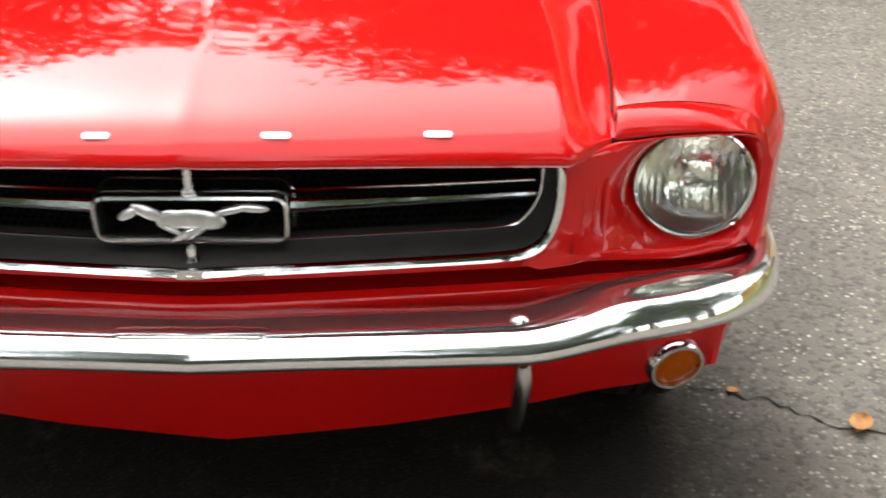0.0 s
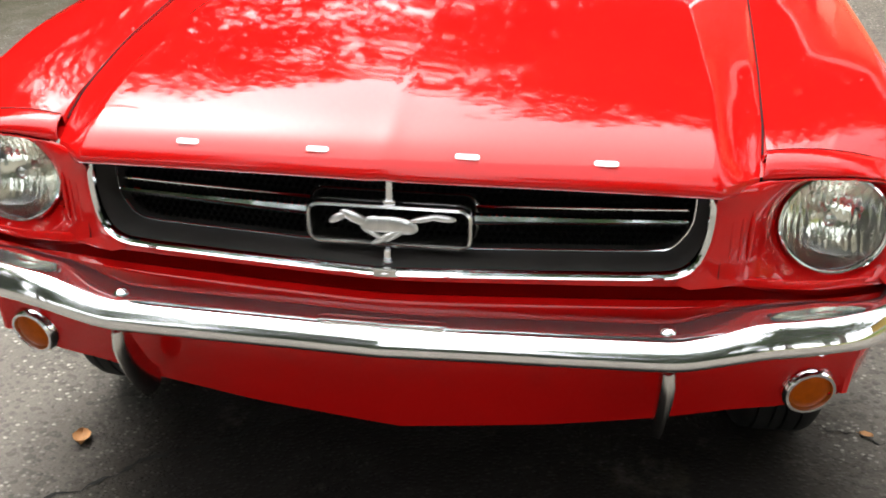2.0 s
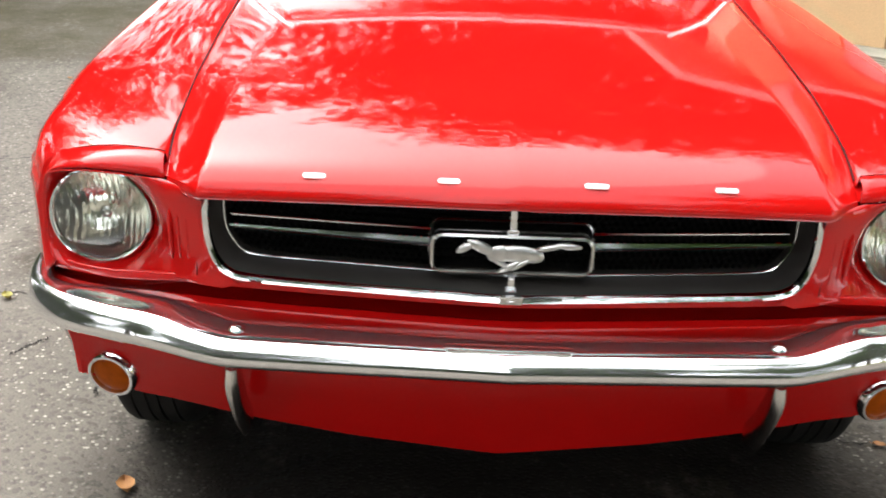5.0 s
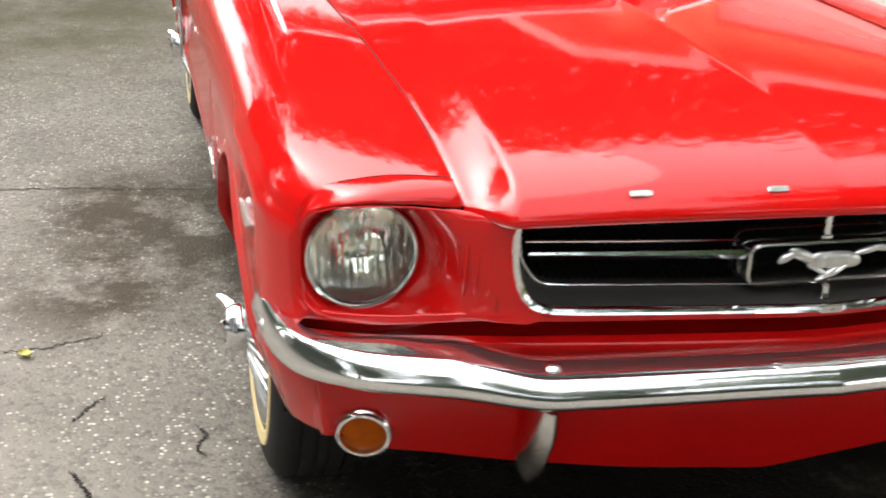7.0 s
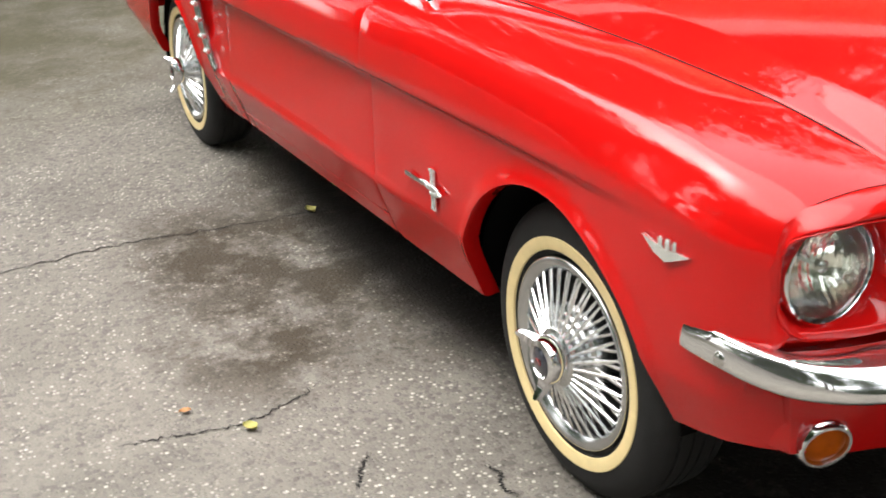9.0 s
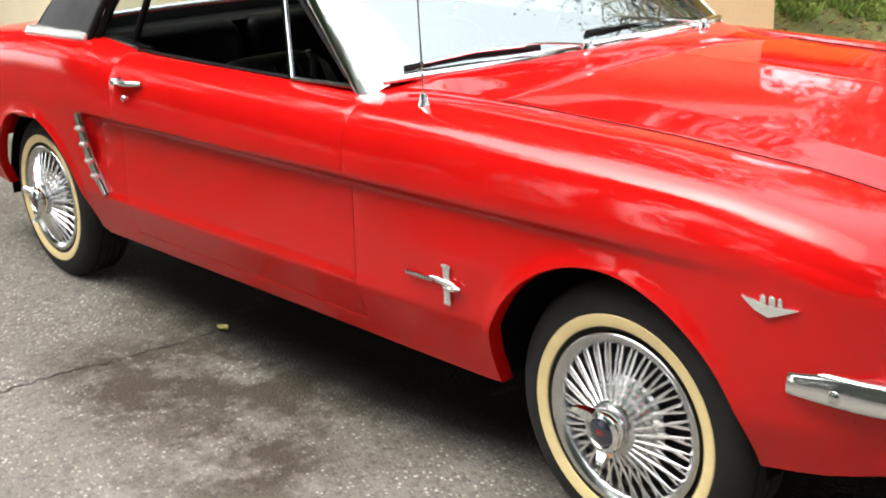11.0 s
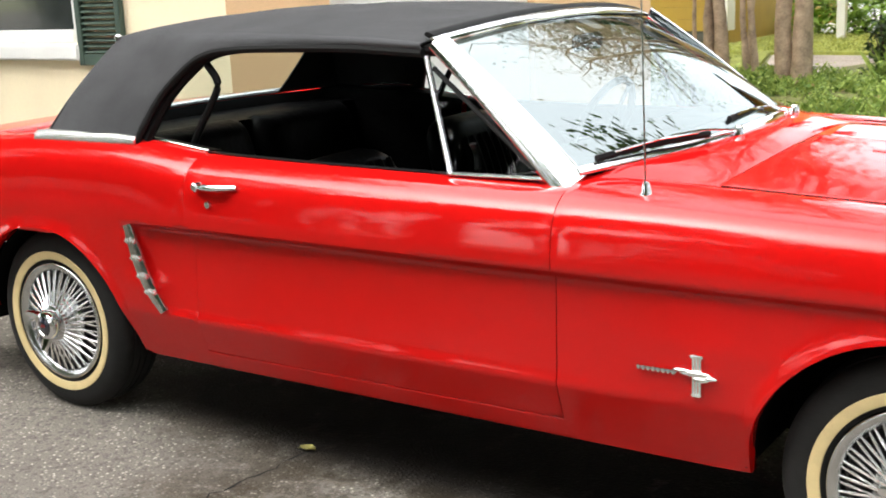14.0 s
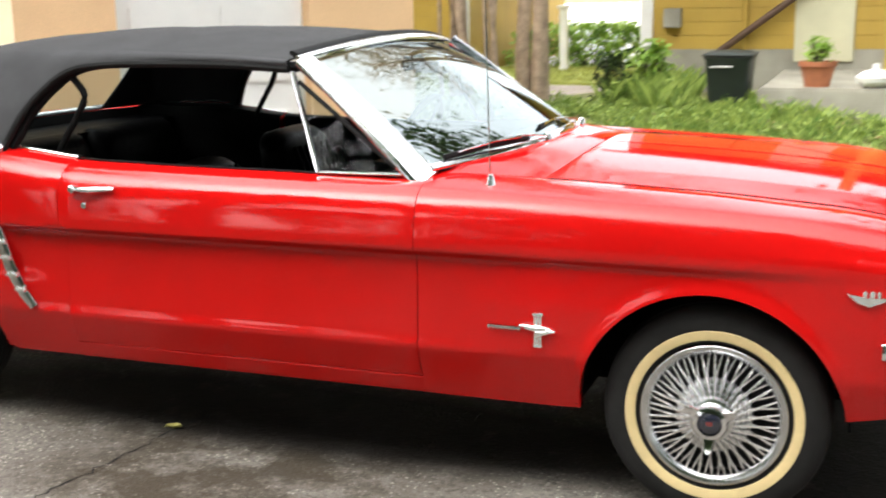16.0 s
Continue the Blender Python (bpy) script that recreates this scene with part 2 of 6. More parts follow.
# moulded prisms in the lens scatter part of the light
frost, frost_mix, prism, prism_bump = lens_n.new("ShaderNodeBsdfDiffuse"), lens_n.new("ShaderNodeMixShader"), lens_n.new("ShaderNodeTexWave"), lens_n.new("ShaderNodeBump")
prism.bands_direction = 'Y'
prism.inputs["Scale"].default_value, prism.inputs["Distortion"].default_value = 30, 0.6
frost.inputs["Color"].default_value = (0.86, 0.84, 0.76, 1)
frost_mix.inputs[0].default_value = 0.04
prism_bump.inputs["Strength"].default_value, prism_bump.inputs["Distance"].default_value = 0.12, 0.004
lens_l.new(prism.outputs["Fac"], prism_bump.inputs["Height"])
lens_l.new(prism_bump.outputs[0], lens_n["Glossy BSDF"].inputs["Normal"]), lens_l.new(prism_bump.outputs[0], frost.inputs["Normal"])
lens_l.new(lens_n["Mix Shader"].outputs[0], frost_mix.inputs[1]), lens_l.new(frost.outputs[0], frost_mix.inputs[2])
lens_l.new(frost_mix.outputs[0], lens_n["Material Output"].inputs["Surface"])
ASPHALT = asphalt_mat()
CRACK = mat("crack_tar", (0.018, 0.017, 0.016), rough=0.95, spec=0.1, vary=0.3)
STUCCO = mat("peach_stucco", (0.80, 0.54, 0.30), rough=0.9, vary=0.07, vscale=1.5, fine=0.06, fscale=120, bump=0.3, bscale=150)
CREAMWALL = mat("cream_stucco", (0.92, 0.79, 0.54), rough=0.9, vary=0.06, vscale=1.5, fine=0.05, fscale=120, bump=0.3, bscale=150)
WHITE = mat("white_paint", (0.78, 0.78, 0.74), rough=0.6, vary=0.05, vscale=4, fine=0.04)
SHUTTER = mat("green_shutter_paint", (0.045, 0.075, 0.055), rough=0.55, vary=0.2, vscale=10)
PANE = mat("dark_window_glass", (0.03, 0.035, 0.035), rough=0.05, coat=1.0, vary=0.2)
YELLOW = mat("yellow_siding", (0.43, 0.285, 0.05), rough=0.75, vary=0.12, vscale=2, fine=0.06)
CONCRETE = mat("weathered_concrete", (0.30, 0.285, 0.23), rough=0.9, vary=0.22, vscale=3, fine=0.12, bump=0.3)
DOORPAINT = mat("pale_olive_door_paint", (0.56, 0.54, 0.36), rough=0.6, vary=0.08, vscale=3, fine=0.04)
DARKSTONE = mat("dark_grey_foundation", (0.10, 0.10, 0.085), rough=0.9, vary=0.25, vscale=3, fine=0.12, bump=0.3)
DARKWOOD = mat("dark_brown_wood", (0.09, 0.05, 0.03), rough=0.7, vary=0.3)
BINMAT = mat("dark_green_plastic", (0.018, 0.026, 0.023), rough=0.5, vary=0.15)
CLAY = mat("terracotta", (0.36, 0.13, 0.06), rough=0.85, vary=0.2)
CERAMIC = mat("white_ceramic", (0.75, 0.76, 0.72), rough=0.25, vary=0.05)
BARK = mat("tan_bark", (0.36, 0.27, 0.19), rough=0.9, vary=0.35, vscale=9, fine=0.2, fscale=60, bump=0.6, bscale=25)
DARKBARK = mat("grey_bark", (0.10, 0.085, 0.065), rough=0.9, vary=0.3, vscale=6, bump=0.7, bscale=18)
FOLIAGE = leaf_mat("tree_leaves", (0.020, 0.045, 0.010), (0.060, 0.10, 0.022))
WEEDS = leaf_mat("weed_leaves", (0.10, 0.19, 0.03), (0.43, 0.53, 0.13))
LAWN_BLADES = leaf_mat("lawn_blades", (0.26, 0.30, 0.06), (0.50, 0.52, 0.14))
LITTER = leaf_mat("brown_leaf_litter", (0.10, 0.055, 0.02), (0.50, 0.34, 0.16))
# the far yard's bright sunlight is put into this pale base colour
PALE = mat("pale_yard_surface", (0.72, 0.70, 0.64), rough=0.9, vary=0.1, vscale=0.8, fine=0.08)
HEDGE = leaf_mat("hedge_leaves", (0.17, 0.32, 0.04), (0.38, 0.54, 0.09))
SOIL = mat("verge_soil", (0.17, 0.18, 0.06), rough=0.95, vary=0.4, vscale=2.5, fine=0.3, fscale=40, bump=0.5, bscale=30)
LAWN = mat("yellow_green_lawn", (0.30, 0.33, 0.07), rough=0.95, vary=0.25, vscale=1.2, fine=0.3, fscale=30, bump=0.4)
GRAVEL = mat("pale_gravel", (0.42, 0.36, 0.30), rough=0.95, vary=0.2, vscale=2, fine=0.3, fscale=50, bump=0.5)
DRYLEAF = mat("dry_leaf", (0.42, 0.20, 0.07), rough=0.7, vary=0.3, vscale=40)
YELLEAF = mat("yellow_leaf", (0.36, 0.33, 0.09), rough=0.7, vary=0.3, vscale=40)


# ---------------------------------------------------------------- mesh helpers
def finish(name, bm, material, angle=40, smooth=True):
    me = bpy.data.meshes.new(name)
    bmesh.ops.recalc_face_normals(bm, faces=bm.faces)
    bm.to_mesh(me)
    bm.free()
    me.materials.append(material)
    if smooth:
        me.polygons.foreach_set("use_smooth", [True] * len(me.polygons))
        me.set_sharp_from_angle(angle=radians(angle))
    return me


def part(name, bm, material, parent, label="", angle=40, smooth=True, solid=0.0, kind=""):
    """One bmesh as ONE mesh object under a thing or a part."""
    ob = new(name, finish(name, bm, material, angle, smooth))
    ob.parent = parent
    if solid:
        s = ob.modifiers.new("thickness", 'SOLIDIFY')
        s.thickness, s.offset = solid, -1
        ob.modifiers.new("crisp_edges", 'WEIGHTED_NORMAL').keep_sharp = True
    return tagged(ob, label, kind=kind)


def thing(name, label, category, group="", at=(0, 0, 0), rz=0):
    ob = new(name)
    ob.matrix_world = pose(*at, 0, 0, rz)
    return tagged(ob, label, category, group)


def structure(name, bm, material, label, category, angle=40, smooth=False):
    return tagged(new(name, finish(name, bm, material, angle, smooth)), label, category, kind="structure")


def add_grid(bm, fn, nu, nv, close_u=False, close_v=False):
    vs = [[bm.verts.new(fn(i / (nu - (0 if close_u else 1)), j / (nv - (0 if close_v else 1)))) for j in range(nv)] for i in range(nu)]
    for i in range(nu if close_u else nu - 1):
        for j in range(nv if close_v else nv - 1):
            a, b = (i + 1) % nu, (j + 1) % nv
            bm.faces.new((vs[i][j], vs[a][j], vs[a][b], vs[i][b]))
    return vs


def grid(fn, nu, nv, **k):
    bm = bmesh.new()
    add_grid(bm, fn, nu, nv, **k)
    return bm


def add_box(bm, lo, hi, bevel=0.0):
    m = Matrix.Translation([(a + b) / 2 for a, b in zip(lo, hi)]) @ Matrix.Diagonal([b - a for a, b in zip(lo, hi)] + [1])
    r = bmesh.ops.create_cube(bm, size=1, matrix=m)
    if bevel:
        es = list({e for v in r["verts"] for e in v.link_edges})
        bmesh.ops.bevel(bm, geom=es, offset=bevel, segments=2, affect='EDGES')


def box(lo, hi, bevel=0.0):
    bm = bmesh.new()
    add_box(bm, lo, hi, bevel)
    return bm


def spline(pts, n):
    """n points along a smooth curve through pts."""
    p = [Vector(q) for q in pts]
    p = [2 * p[0] - p[1]] + p + [2 * p[-1] - p[-2]]
    out = []
    for k in range(n):
        u = k / (n - 1) * (len(p) - 3)
        i = min(int(u), len(p) - 4)
        t = u - i
        a, b, c, d = p[i:i + 4]
        out.append(0.5 * (2 * b + (c - a) * t + (2 * a - 5 * b + 4 * c - d) * t * t + (3 * b - a - 3 * c + d) * t ** 3))
    return out


def add_tube(bm, pts, radius, sides=8, flat=1.0, up=(0, 0, 1), caps=True):
    """A round or flattened rod along points; radius may be a list."""
    rings = []
    for k, p in enumerate(pts):
        t = (Vector(pts[min(k + 1, len(pts) - 1)]) - Vector(pts[max(k - 1, 0)])).normalized()
        s = t.cross(Vector(up))
        if s.length < 1e-4:
            s = t.cross(Vector((1, 0, 0)))
        s.normalize()
        w = s.cross(t)
        r = radius[k] if isinstance(radius, (list, tuple)) else radius
        rings.append([bm.verts.new(Vector(p) + s * r * math.cos(a) + w * r * flat * math.sin(a)) for a in (2 * math.pi * q / sides for q in range(sides))])
    for r0, r1 in zip(rings, rings[1:]):
        for q in range(sides):
            bm.faces.new((r0[q], r0[(q + 1) % sides], r1[(q + 1) % sides], r1[q]))
    if caps:
        bm.faces.new(rings[0][::-1]), bm.faces.new(rings[-1])


def tube(pts, radius, sides=8, **k):
    bm = bmesh.new()
    add_tube(bm, pts, radius, sides, **k)
    return bm


def add_lathe(bm, prof, n=48, m=Matrix.Identity(4)):
    """Turns (radius, height) about the z axis, then places it by m."""
    rings = []
    for r, h in prof:
        if r < 1e-5:
            rings.append([bm.verts.new(m @ Vector((0, 0, h)))])
        else:
            rings.append([bm.verts.new(m @ Vector((r * math.cos(a), r * math.sin(a), h))) for a in (2 * math.pi * q / n for q in range(n))])
    for r0, r1 in zip(rings, rings[1:]):
        for q in range(n):
            a, b = q, (q + 1) % n
            if len(r0) == 1 and len(r1) > 1:
                bm.faces.new((r0[0], r1[a], r1[b]))
            elif len(r1) == 1 and len(r0) > 1:
                bm.faces.new((r0[a], r1[0], r0[b]))
            elif len(r0) > 1:
                bm.faces.new((r0[a], r1[a], r1[b], r0[b]))


def lathe(prof, n=48, m=Matrix.Identity(4)):
    bm = bmesh.new()
    add_lathe(bm, prof, n, m)
    return bm


def sweep(path, section):
    """section(k) gives the points of the outline at path place k: rows of world points."""
    bm = bmesh.new()
    rows = [[bm.verts.new(q) for q in section(k)] for k in path]
    for a, b in zip(rows, rows[1:]):
        for i in range(len(a) - 1):
            bm.faces.new((a[i], b[i], b[i + 1], a[i + 1]))
    return bm


def lerp(a, b, t):
    return a + (b - a) * t


def ip(x, xs, ys):
    return float(np.interp(x, xs, ys))


def soft_ip(x, xs, ys, w):
    """Interpolation through a table with its corners rounded over a width w."""
    lo, hi = (ys[1] - ys[0]) / (xs[1] - xs[0]), (ys[-1] - ys[-2]) / (xs[-1] - xs[-2])
    q = x + np.linspace(-w, w, 15)
    k = np.interp(q, xs, ys) + np.minimum(q - xs[0], 0) * lo + np.maximum(q - xs[-1], 0) * hi
    weight = 1.02 - np.linspace(-1, 1, 15) ** 2
    return float((k * weight).sum() / weight.sum())


def smooth01(t):
    t = min(max(t, 0.0), 1.0)
    return t * t * (3 - 2 * t)



# ---------------------------------------------------------------- the car: shape of its body
# x runs forward from the front axle, y to the car's left, z up.
AXLE_F, AXLE_R, ARCH_Z = 0.03, -2.775, 0.27
ARCHES = ((0.02, 0.364), (-2.75, 0.388))
X_DOOR, X_QUARTER, X_TAIL = -0.822, -2.06, -3.74


def ridge_z(x):
    return soft_ip(x, (-3.74, -3.2, -2.75, -2.36, -2.2, -2.05, -1.7, -0.82, -0.5, 0.0, 0.3, 0.5, 0.6, 0.67), (0.86, 0.915, 0.94, 0.94, 0.925, 0.905, 0.897, 0.886, 0.875, 0.857, 0.840, 0.808, 0.781, 0.745), 0.10)


def plan_in(x):
    """How far the side is drawn in towards nose and tail."""
    return 0.10 * max(x - 0.12, 0) ** 2 + 0.10 * max(x - 0.5, 0) + 1.5 * max(x - 0.52, 0) ** 2 + 0.05 * max(-2.9 - x, 0) ** 1.5


def scoop_x(z):
    """Where the scoop ornament closes the hollow at height z."""
    return ip(z, (0.428, 0.48, 0.55, 0.63, 0.70), (-2.205, -2.242, -2.275, -2.300, -2.318))


def cove(x, z):
    """Depth of the side's hollow, which deepens towards the scoop and ends there."""
    return (0.017 * smooth01((0.42 - x) / 0.5) + 0.020 * smooth01((0.45 - x) / 2.4)) * smooth01((x - scoop_x(z)) / 0.025)


def side_y(x, z):
    """Half-width of the body's side at x and height z."""
    zr, c = ridge_z(x), cove(x, z)
    k = smooth01((0.55 - x) / 0.5)
    crisp = 0.019 * smooth01((x + 0.9) / 0.5) + 0.013 * smooth01((x - 0.40) / 0.20)
    low = c * smooth01((-0.42 - x) / 0.40)
    zs = (0.18, 0.25, 0.30, 0.405, 0.422, 0.432, 0.56, min(0.688, zr - 0.100), min(0.706, zr - 0.086), min(0.74, zr - 0.078), zr - 0.075, zr - 0.035, zr - 0.014, zr)
    ys = (0.765, 0.792, 0.810, 0.846, 0.852, 0.852 - 0.24 * low, 0.862 - 0.75 * lerp(low, c, 0.4), 0.866 - c, 0.868, 0.868, 0.857 + 0.16 * crisp, 0.838 + 0.47 * crisp, 0.815 + 0.80 * crisp, 0.787 + crisp)
    w = min(lerp(0.005, 0.018, smooth01((z - 0.735) / 0.03)), max(zr - z, 0))
    y = sum(np.interp(z + w * d / 4, zs, ys) for d in range(-4, 5)) / 9
    for cx, ARCH_R in ARCHES:
        d = math.hypot(x - cx, z - ARCH_Z) - ARCH_R
        if -0.05 < d < 0.12:
            y += 0.010 * math.exp(-(d / 0.025) ** 2) * smooth01((z - 0.26) / 0.16)
    tuck = 0.25 * max(x - 0.42, 0) ** 1.5 * smooth01((0.50 - z) / 0.06)
    return float(y) - plan_in(x) - tuck + 0.002 * (1 - k)


def sill_z(x):
    z = ip(x, (-3.74, -3.3, -2.4, -0.4, 0.38, 0.5, 0.66), (0.42, 0.33, 0.258, 0.255, 0.300, 0.322, 0.352))
    for cx, ARCH_R in ARCHES:
        if abs(x - cx) < ARCH_R:
            z = max(z, ARCH_Z + math.sqrt(ARCH_R ** 2 - (x - cx) ** 2))
    return z


def seam_y(x):
    return soft_ip(x, (-0.82, -0.494, 0.65, 0.70), (0.63, 0.616, 0.578, 0.572), 0.10)


def seam_z(x):
    return soft_ip(x, (-0.9, -0.494, 0.0, 0.35, 0.55, 0.65, 0.70), (0.912, 0.893, 0.869, 0.840, 0.807, 0.777, 0.752), 0.08)


def panel_xs(a, b):
    """Places along a panel, dense where a wheel arch cuts it."""
    xs = {round(a + (b - a) * k / 26, 4) for k in range(27)}
    for cx, ARCH_R in ARCHES:
        xs |= {round(cx + ARCH_R * math.cos(math.pi * k / 36), 4) for k in range(37)}
    return sorted(x for x in xs if a - 1e-6 <= x <= b + 1e-6)


DOOR_LOW = 0.313


def side_panel(a, b, sgn, inner, low_edge=sill_z):
    """A body side from its inner top edge over the ridge and down to the sill."""
    bm = bmesh.new()
    rows = []
    for x in panel_xs(a, b):
        zr, zb = ridge_z(x), low_edge(x)
        pts = [Vector((x, sgn * y, z)) for y, z in inner(x)]
        zs = [zr - d for d in (0, 0.006, 0.014, 0.024, 0.035, 0.05)] + [lerp(zr - 0.065, 0.745, k / 5) for k in range(6)]
        zs += [z for z in (0.732, 0.72, 0.71, 0.703, 0.696, 0.689, 0.682, 0.672, 0.655)]
        low = [lerp(0.645, zb, (k / 26)) for k in range(27)]
        zs = sorted((z for z in zs if z > zb + 0.02), reverse=True)
        low = low if zb < 0.6 else [lerp(min(0.645, zs[-1] - 0.006), zb, k / 26) for k in range(27)]
        pts += [Vector((x, sgn * side_y(x, z), z)) for z in zs + low]
        # a folded edge that runs inwards
        e = pts[-1]
        pts += [e + Vector((0, -sgn * 0.012, -0.004)), e + Vector((0, -sgn * 0.04, 0.0))]
        rows.append((x, pts))
    n = max(len(p) for _, p in rows)
    vrows = []
    for x, p in rows:
        while len(p) < n:
            p.insert(-3, p[-3].copy())
        vrows.append([bm.verts.new(q) for q in p])
    for r0, r1 in zip(vrows, vrows[1:]):
        for i in range(n - 1):
            bm.faces.new((r0[i], r1[i], r1[i + 1], r0[i + 1]))
    bmesh.ops.remove_doubles(bm, verts=bm.verts, dist=0.0004)
    return bm


def fender_top(x):
    ys, zs, zr = seam_y(x) + 0.001, seam_z(x), ridge_z(x)
    yr = side_y(x, zr)
    out = [(ys - 0.05, zs - 0.010) if x < -0.5 else (ys - 0.004, zs - 0.018)]
    for k in range(8):
        t = k / 8
        out.append((lerp(ys, yr, t), zs - (zs - zr) * t ** 1.7 + 0.006 * math.sin(math.pi * t)))
    return out


def belt_top(x):
    zr = ridge_z(x)
    yr = side_y(x, zr)
    return [(yr - 0.075, zr - 0.03), (yr - 0.07, zr + 0.006), (yr - 0.045, zr + 0.009), (yr - 0.02, zr + 0.006)]


def quarter_top(x):
    zr = ridge_z(x)
    yr = side_y(x, zr)
    return [(yr - 0.10, zr - 0.01), (yr - 0.08, zr + 0.010), (yr - 0.045, zr + 0.011), (yr - 0.02, zr + 0.007)]


car = thing("convertible_car", "red two-door vintage convertible with black cloth top, parked on asphalt", "car")

fenders, doors, quarters = {}, {}, {}
for sgn in (-1, 1):
    fenders[sgn] = part("front_fender", side_panel(X_DOOR + 0.0015, 0.628, sgn, fender_top), PAINT, car, solid=0.004)
    doors[sgn] = part("door", side_panel(X_QUARTER + 0.001, X_DOOR - 0.0015, sgn, belt_top, lambda x: DOOR_LOW), PAINT, car, "closed red door with a hollowed side", solid=0.004)
    quarters[sgn] = part("quarter_panel", side_panel(X_TAIL, X_QUARTER - 0.001, sgn, quarter_top), PAINT, car, solid=0.004)
    # sill below the door
    def rocker(u, v):
        x, z = lerp(X_QUARTER - 0.0005, X_DOOR + 0.0008, u), lerp(DOOR_LOW - 0.0028, 0.256, v)
        return Vector((x, sgn * side_y(x, z), z))
    part("rocker_panel", grid(rocker, 12, 10), PAINT, car, "red sill panel below the door", solid=0.004)
    # wheel housings
    for cx, ARCH_R in ARCHES:
        part("wheel_housing", grid(lambda u, v: Vector((cx + (ARCH_R + 0.012) * math.cos(math.pi * u), sgn * lerp(0.80, 0.50, v), ARCH_Z + (ARCH_R + 0.012) * math.sin(math.pi * u))), 30, 4), UNDER, car, solid=0.006)


# hood: centre line from the cowl to the rolled front lip
HOOD_X = (-0.455, -0.2, 0.1, 0.35, 0.52, 0.64, 0.71, 0.755, 0.780, 0.794, 0.802, 0.806, 0.802)
HOOD_Z = (0.934, 0.921, 0.902, 0.879, 0.856, 0.834, 0.816, 0.800, 0.7865, 0.7745, 0.7635, 0.7525, 0.7465)
HOOD_N = 96


def fair_line(xs, zs, n, w):
    """n points along a profile whose slope turns evenly, so that it mirrors without breaks."""
    seg = np.hypot(np.diff(xs), np.diff(zs))
    run = np.concatenate(([0], np.cumsum(seg)))
    mid, ang = (run[1:] + run[:-1]) / 2, np.unwrap(np.arctan2(np.diff(zs), np.diff(xs)))
    s = np.linspace(0, run[-1], 3000)
    turn = np.zeros_like(s)
    for d in np.linspace(-1, 1, 21):
        turn += np.interp(s + d * np.minimum(w, 0.003 + 0.55 * np.maximum(run[-1] - s - 0.010, 0)), mid, ang) / 21
    step = s[1] - s[0]
    px, pz = xs[0] + np.cumsum(np.cos(turn)) * step, zs[0] + np.cumsum(np.sin(turn)) * step
    px, pz = px + (xs[-1] - px[-1]) * s / run[-1], pz + (zs[-1] - pz[-1]) * s / run[-1]
    at = np.interp(np.linspace(0, len(xs) - 1, n), range(len(xs)), run)
    return [Vector((a, 0, b)) for a, b in zip(np.interp(at, s, px).tolist(), np.interp(at, s, pz).tolist())]


HOOD_LINE = fair_line(HOOD_X, HOOD_Z, HOOD_N, 0.12)


def hood_front(y):
    y = abs(y)
    if y < 0.505:
        return 0.799 - 0.034 * (y / 0.505) ** 1.6
    return lerp(0.765, 0.700, smooth01((y - 0.505) / 0.07))


def hood_rear(y):
    return -0.455 - 0.042 * (abs(y) / 0.61) ** 2


def hood_point(u, y_rel):
    """u from the cowl to the lip, y_rel from -1 to 1 between the seams."""
    c = HOOD_LINE[min(int(u * (HOOD_N - 1) + 0.5), HOOD_N - 1)]
    f = (c.x - HOOD_X[0]) / (0.799 - HOOD_X[0])
    a = abs(y_rel)
    rough_x = lerp(hood_rear(a * 0.6), hood_front(a * 0.57), f)
    ys, yc = seam_y(min(rough_x, 0.70)) - 0.001, lerp(0.455, 0.503, smooth01(f))
    knee = 0.84
    y = yc * a / knee if a < knee else lerp(yc, ys, (a - knee) / (1 - knee))
    x = lerp(hood_rear(y), hood_front(y), f)
    drop = lerp(0.024, 0.010, f) * min(a / knee, 1) ** 2.2 + 0.0016 * min(abs(y) / 0.03, 1)
    zi = c.z - drop
    if a > knee:
        t = (a - knee) / (1 - knee)
        zs = seam_z(min(x, 0.70)) - (0.012 if u > 0.985 else 0)
        zs = min(zs, zi - 0.002) if u > 0.8 else zs
        zi = lerp(zi, zs, t ** lerp(1.08, 0.80, smooth01(f)))
    return Vector((x, math.copysign(y, y_rel), zi))


ACROSS = sorted({round(s * v, 4) for v in [0, 0.02, 0.05] + [0.1 + 0.06 * k for k in range(12)] + [0.80, 0.825, 0.84, 0.855, 0.875, 0.9, 0.925, 0.95, 0.975, 1.0] for s in (-1, 1)})
hood = part("hood", grid(lambda u, v: hood_point(u, ACROSS[int(v * (len(ACROSS) - 1) + 0.5)]), HOOD_N, len(ACROSS)), PAINT, car, "long red hood with raised centre, reflecting trees", angle=50, solid=0.004)
# four raised chrome marks across the lip, as plain bars
for y, w in ((-0.322, 0.047), (-0.108, 0.046), (0.126, 0.050), (0.336, 0.048)):
    bm = bmesh.new()
    x, z = hood_front(y) - 0.008, 0.7812 - 0.010 * (abs(y) / 0.503) ** 2.2
    add_box(bm, (-0.0045, -w * 0.38, -0.002), (0.0045, w * 0.38, 0.004), 0.0018)
    bm.transform(pose(x - 0.006, y, z + 0.004, 0, 48, 0))
    part("hood_mark", bm, BADGE, hood, "small chrome bar on the hood lip")


# cowl between hood and windshield
def glass_base(y):
    a = abs(y) / 0.72
    return Vector((-0.625 - 0.20 * a ** 2.2, y, 0.957 - 0.030 * a ** 2))


def glass_top(y):
    a = abs(y) / 0.655
    return Vector((-1.225 - 0.050 * a ** 2.2, y, 1.272 - 0.040 * a ** 2))


